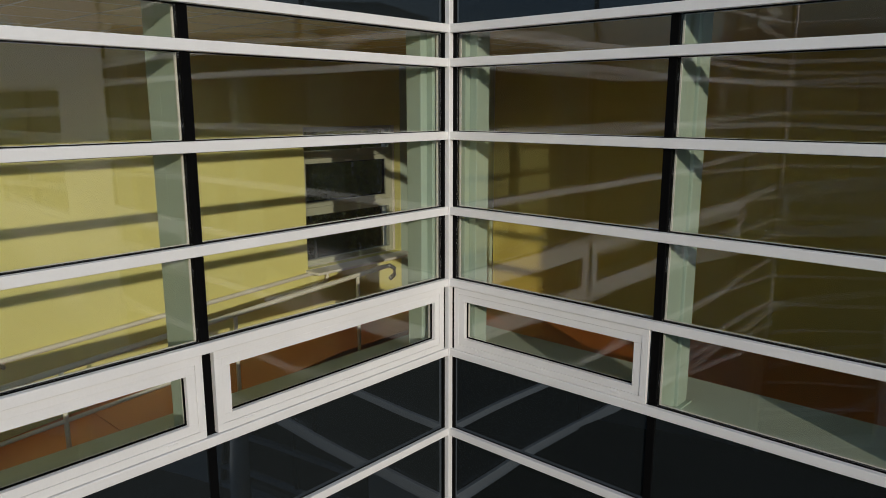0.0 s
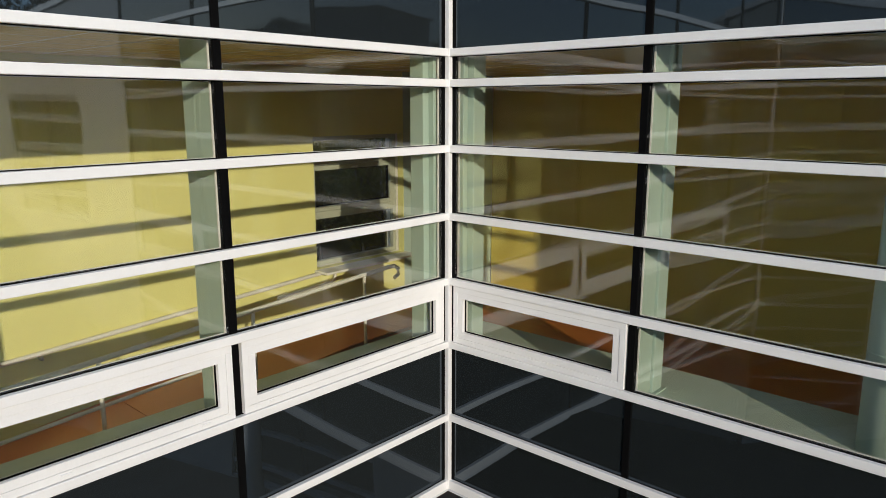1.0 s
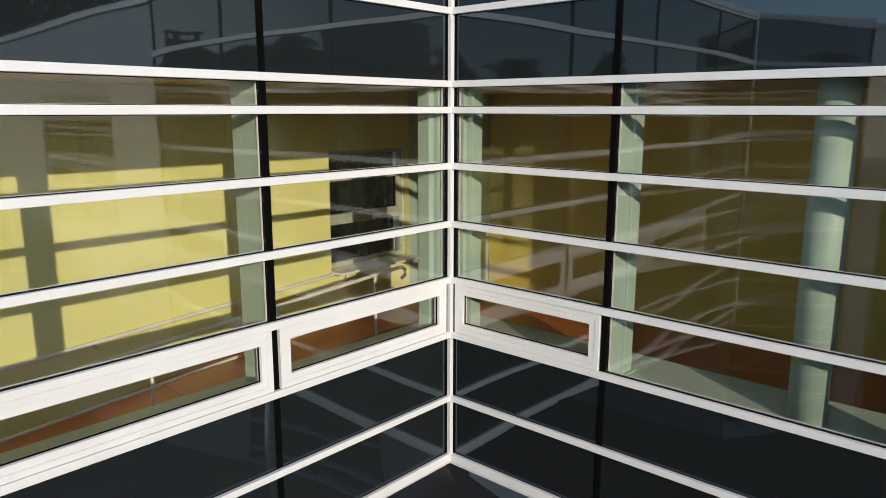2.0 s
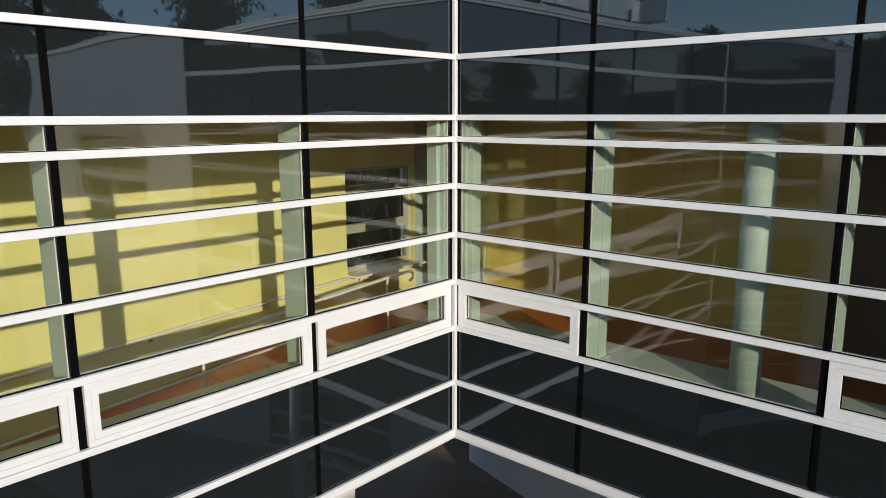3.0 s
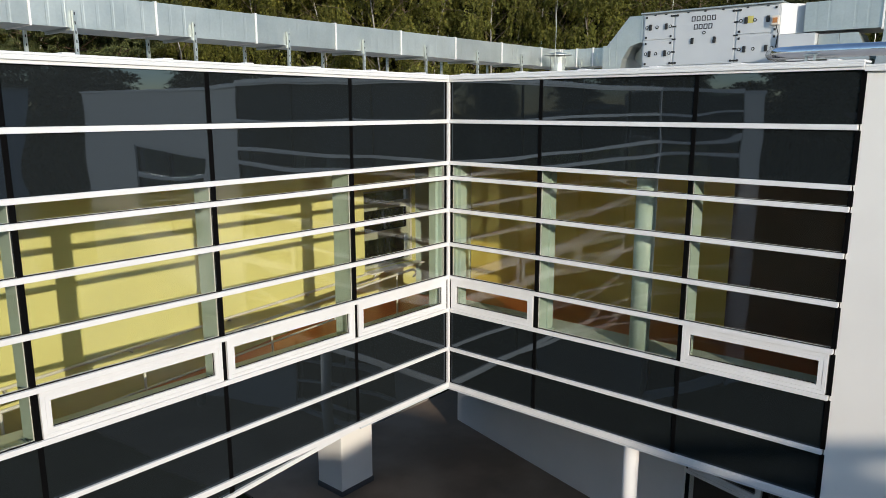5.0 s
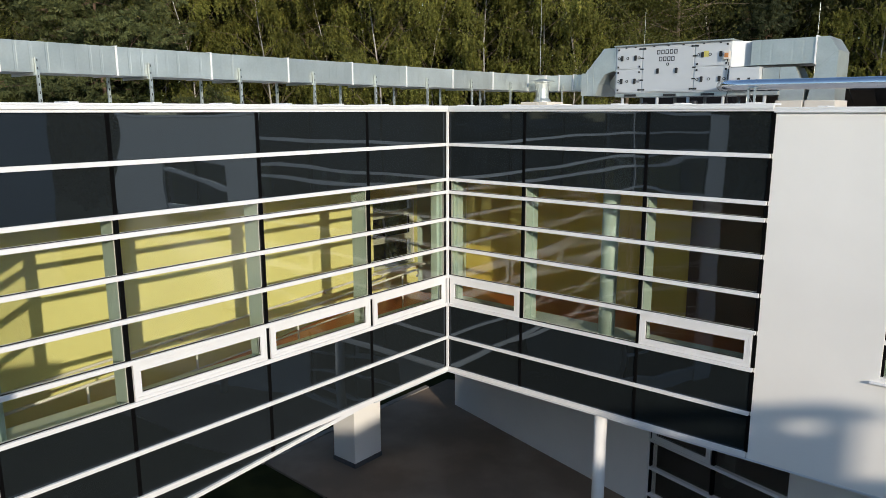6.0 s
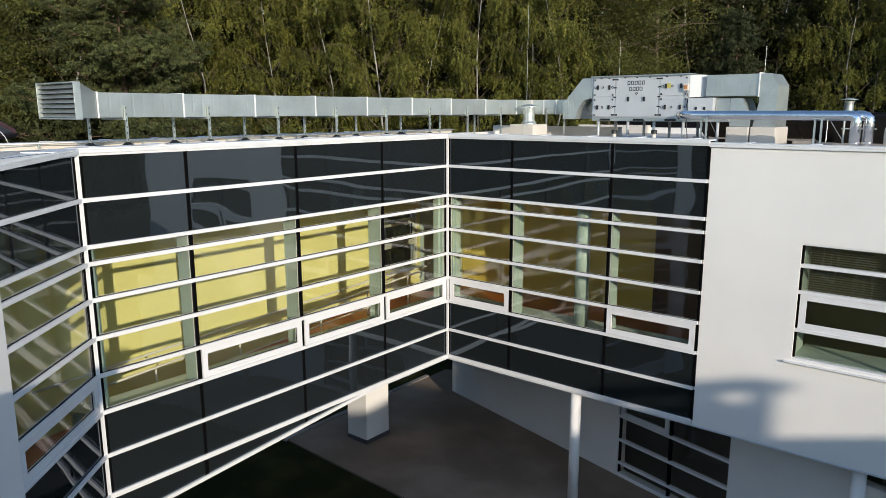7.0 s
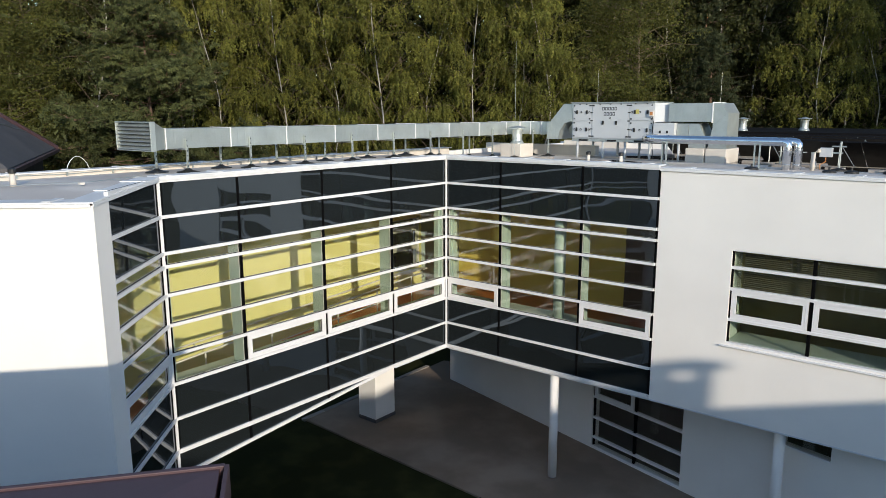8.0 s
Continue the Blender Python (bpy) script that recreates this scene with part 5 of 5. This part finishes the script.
def broadleaf(seed, height, count, size, leaf="dark_leaf"):
    r, g = random.Random(seed), np.random.default_rng(seed)
    t = thing("broadleaf_tree", (0, 0, 0), "dense broad-leaved tree of the wood edge", "tree", "broad-leaved trees")
    line = trunk_line(seed, height * 0.94, 0.6, 8)
    part("trunk", tubed(line, 0.18, 8, 0.03), "twig", t, "", True)
    wood, pts = bmesh.new(), []
    limbs = 120
    for k in range(limbs):
        h = 0.08 + 0.9 * (k + r.random()) / limbs
        p = on_line(line, h)
        ang, reach = r.uniform(0, 2 * math.pi), (0.7 + 2.7 * math.sin(math.pi * min(1, 1.08 - h))) * r.uniform(0.45, 1.1)
        tip = p + Vector((math.cos(ang) * reach, math.sin(ang) * reach, reach * r.uniform(0.0, 0.5)))
        tube(wood, [p, p.lerp(tip, 0.5) + Vector((0, 0, 0.2)), tip], 0.03, 4, 0.006)
        for q in range(3):
            c = tip.lerp(p, r.uniform(0, 0.55)) + Vector((r.gauss(0, 0.3), r.gauss(0, 0.3), r.gauss(0, 0.2)))
            m_ = int(count / limbs / 3)
            o = g.normal(size=(m_, 3)) * (0.42, 0.42, 0.17)
            o[:, 2] -= 0.35 * (o[:, 0] ** 2 + o[:, 1] ** 2)
            pts.append(np.array(c) + o)
    branchwork(wood, "twig", t)
    pts = np.concatenate(pts)
    crown_part(leaf_mesh("crown", pts, g.uniform(0.6, 1.3, len(pts)) * size, seed, leaf, droop=0.3, long=1.1), t)
    return t


def pine(seed, height, spread, per_tuft, size, low=0.12, leaf="needle"):
    r, g = random.Random(seed), np.random.default_rng(seed)
    t = thing("pine_tree", (0, 0, 0), "Scots pine with a reddish trunk and grey-green needles", "tree", "pines")
    line = trunk_line(seed, height, 0.35, 8)
    part("trunk", tubed(line, 0.2, 9, 0.03), "pine", t, "reddish flaking bark", True)
    wood, pts = bmesh.new(), []
    whorls = 26
    for k in range(whorls):
        h = low + (0.985 - low) * k / (whorls - 1)
        p = on_line(line, h)
        for b in range(r.randint(5, 8)):
            ang = r.uniform(0, 2 * math.pi)
            reach = max(0.3, spread * (1.03 - h) ** 0.75 * r.uniform(0.5, 1.12))
            tip = p + Vector((math.cos(ang) * reach, math.sin(ang) * reach, reach * r.uniform(-0.22, 0.34)))
            mid = p.lerp(tip, 0.55) - Vector((0, 0, 0.05 * reach))
            tube(wood, [p, mid, tip], 0.03, 4, 0.006)
            side = Vector((-math.sin(ang), math.cos(ang), 0))
            # needles gather in rounded puffs towards the ends of the twigs
            for q in range(max(2, int(reach * 2.4))):
                f = 0.22 + 0.78 * r.random() ** 0.7
                c = p.lerp(mid, f / 0.55) if f < 0.55 else mid.lerp(tip, (f - 0.55) / 0.45)
                c = c + side * r.gauss(0, 0.34 * reach ** 0.5) * (1.25 - f) + Vector((0, 0, r.gauss(0.12, 0.12)))
                stub = c - Vector((0, 0, 0.18)) - (c - p).normalized() * 0.2
                tube(wood, [p.lerp(tip, max(0.0, f - 0.12)), stub, c], 0.014, 3, 0.004)
                puff = r.uniform(0.2, 0.42)
                for w in range(7):
                    o = g.normal(size=(per_tuft, 3))
                    o /= np.linalg.norm(o, axis=1)[:, None]
                    o *= g.uniform(0.03, 0.2, per_tuft)[:, None]
                    o[:, 2] = np.abs(o[:, 2]) - 0.05
                    pts.append(np.array(c) + g.normal(size=3) * (puff, puff, puff * 0.45) + o)
    branchwork(wood, "pine", t)
    pts = np.concatenate(pts)
    crown_part(leaf_mesh("crown", pts, g.uniform(0.7, 1.3, len(pts)) * size, seed, leaf, droop=-0.5, long=3.4), t)
    return t


kinds = {
    "b": [birch(11, 22, 24, 0.062), birch(12, 24, 24, 0.062), birch(13, 21, 24, 0.062)],
    "d": [broadleaf(21, 18, 38000, 0.066, "mid_leaf"), broadleaf(22, 20, 38000, 0.066, "mid_leaf")],
    "p": [pine(31, 17.5, 11.0, 20, 0.046)],
    "q": [pine(32, 15.5, 5.0, 20, 0.044, 0.05, "shaded_needle")],
    "s": [pine(33, 21, 3.4, 9, 0.062, 0.08, "shaded_needle")],
    # Back-row birches take the dark leaf, which stands in for their shade.
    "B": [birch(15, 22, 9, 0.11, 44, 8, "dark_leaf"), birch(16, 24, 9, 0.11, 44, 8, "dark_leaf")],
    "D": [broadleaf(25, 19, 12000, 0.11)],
    "y": [broadleaf(27, 15, 12500, 0.22), broadleaf(28, 15, 12500, 0.22)],
    "P": [pine(35, 21, 3.6, 3, 0.08)],
}
placed = {}


def plant(kind, which, x, y, turn, size):
    src = kinds[kind][which % len(kinds[kind])]
    m = pose(x, y, -0.05, 0, 0, turn) @ pose(0, 0, 0, 4 * math.sin(turn * 7), 4 * math.cos(turn * 5))
    if src not in placed:
        placed[src] = 1
        src.matrix_basis = m @ Matrix.Scale(size, 4)
        return src
    return copy_thing(src, m @ Matrix.Scale(size, 4))


# the wood edge behind the building
tr = random.Random(77)
EDGE_TREES = [(-42.3, 3.8, "d"), (-34.7, -2.5, "d"), (-34.5, 0.2, "d"), (-35.2, 3.5, "d"), (-23.3, 3.9, "p"), (-31.6, 10.3, "b"), (-26.8, 10.3, "b"), (-27.7, 13.4, "b"), (-23.7, 14.1, "b"),
              (-20.2, 14.3, "b"), (-20.2, 16.9, "b"), (-16.7, 15.9, "b"), (-16.2, 18.9, "b"), (-13.1, 18.8, "b"), (-12.0, 20.9, "b"), (-8.6, 19.8, "b"), (-7.0, 22.9, "d"),
              (-6.1, 26.4, "d"), (-4.6, 32.6, "s"), (-0.3, 26.0, "q"), (3.0, 38.5, "b"), (4.9, 46.0, "b"), (8.4, 50.2, "d")]
for i, (x, y, k) in enumerate(EDGE_TREES):
    plant(k, i, x, y, tr.uniform(0, 360), tr.uniform(0.95, 1.1) if k not in "pq" else (1.12 if y > 30 else 1.0))
EDGE = [(-52, -34), (-46, -20), (-39, -4), (-34, 8), (-27, 17), (-19, 22), (-13, 27), (-8, 32), (-3, 44), (4, 54), (14, 57)]
length = [math.dist(a, b) for a, b in zip(EDGE, EDGE[1:])]


def along_edge(s, back):
    k = 0
    while k < len(length) - 1 and s > length[k]:
        s -= length[k]
        k += 1
    a, b = Vector(EDGE[k]), Vector(EDGE[k + 1])
    d = (b - a).normalized()
    return a + d * s + Vector((-0.77, 0.64)) * back


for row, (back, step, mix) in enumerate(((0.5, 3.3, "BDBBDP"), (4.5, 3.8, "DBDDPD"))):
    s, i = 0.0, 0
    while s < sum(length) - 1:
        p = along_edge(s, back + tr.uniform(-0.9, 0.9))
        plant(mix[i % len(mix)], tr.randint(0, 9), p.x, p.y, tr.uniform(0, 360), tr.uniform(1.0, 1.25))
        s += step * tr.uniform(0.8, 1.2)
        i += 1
# the deep of the wood: unbroken foliage behind the edge, its shade put into the leaf colour
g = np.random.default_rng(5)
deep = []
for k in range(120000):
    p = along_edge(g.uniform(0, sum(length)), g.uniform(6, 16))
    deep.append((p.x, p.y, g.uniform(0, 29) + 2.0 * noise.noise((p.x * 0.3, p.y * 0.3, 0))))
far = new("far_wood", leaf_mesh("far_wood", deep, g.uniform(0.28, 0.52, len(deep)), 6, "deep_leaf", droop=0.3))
tagged(far, "unbroken foliage deep in the wood, shade put into its dark leaves", "wood", "", "stuff")
# trees across the yard, opposite the glass
def ring_of(ox, oy, rows):
    """Trees by bearing from a spot: (bearing in degrees, distance, scale)."""
    for k, (az, dist, size) in enumerate(rows):
        plant("y", k, ox + dist * math.cos(radians(az)), oy + dist * math.sin(radians(az)), 47 * k, size)


# an unseen tree, added to trim the low sun at the pier
plant("y", 86, 26, -16.6, 780, 0.6)
# unseen trees added sunward of the wood to shade its right end
for x, y, k, s in ((19, 36, "B", 1.1), (22, 33, "D", 1.25), (17, 44, "B", 1.1), (26, 38, "D", 1.2), (13, 39.5, "D", 1.1)):
    plant(k, int(x + 60), x, y, 30 * x, s)
# to the south-east, low and far, with a few spires
ring_of(-6, 7, [(-30.5, 62, 0.97), (-36, 66, 0.99), (-33, 84, 0.92), (-39, 84, 0.86), (-42, 82, 1.03), (-48, 80, 1.03), (-51, 72, 1.06), (-54, 76, 0.99), (-57, 72, 1.06), (-61, 76, 0.97), (-65, 70, 1.03), (-26, 80, 0.86), (-22, 84, 0.92)])
# to the north-east, with one gap of open sky
ring_of(-7, -9, [(3, 76, 0.9), (6.5, 74, 1.0), (10, 72, 0.95), (13, 76, 1.0), (16, 72, 1.05), (19.6, 70, 1.3), (22, 68, 1.5), (24, 73, 1.4), (30, 70, 1.45), (33, 74, 1.4), (37, 72, 1.35), (42, 70, 1.4), (47, 72, 1.4)])
for k in range(30):
    plant("y", k, 24 - 3.0 * k + tr.uniform(-1, 1), -60 + tr.uniform(-3, 3), 61 * k, tr.uniform(0.86, 1.0) if k % 5 else 1.12)
for k in range(12):
    plant("y", k, 6 - 4.0 * k + tr.uniform(-1, 1), -68 + tr.uniform(-2, 2), 83 * k, tr.uniform(0.9, 1.05))
for x, y in ((1, 58), (5, 61), (9, 63), (13, 62)):
    plant("D", 0, x, y, 37 * x, 1.35)
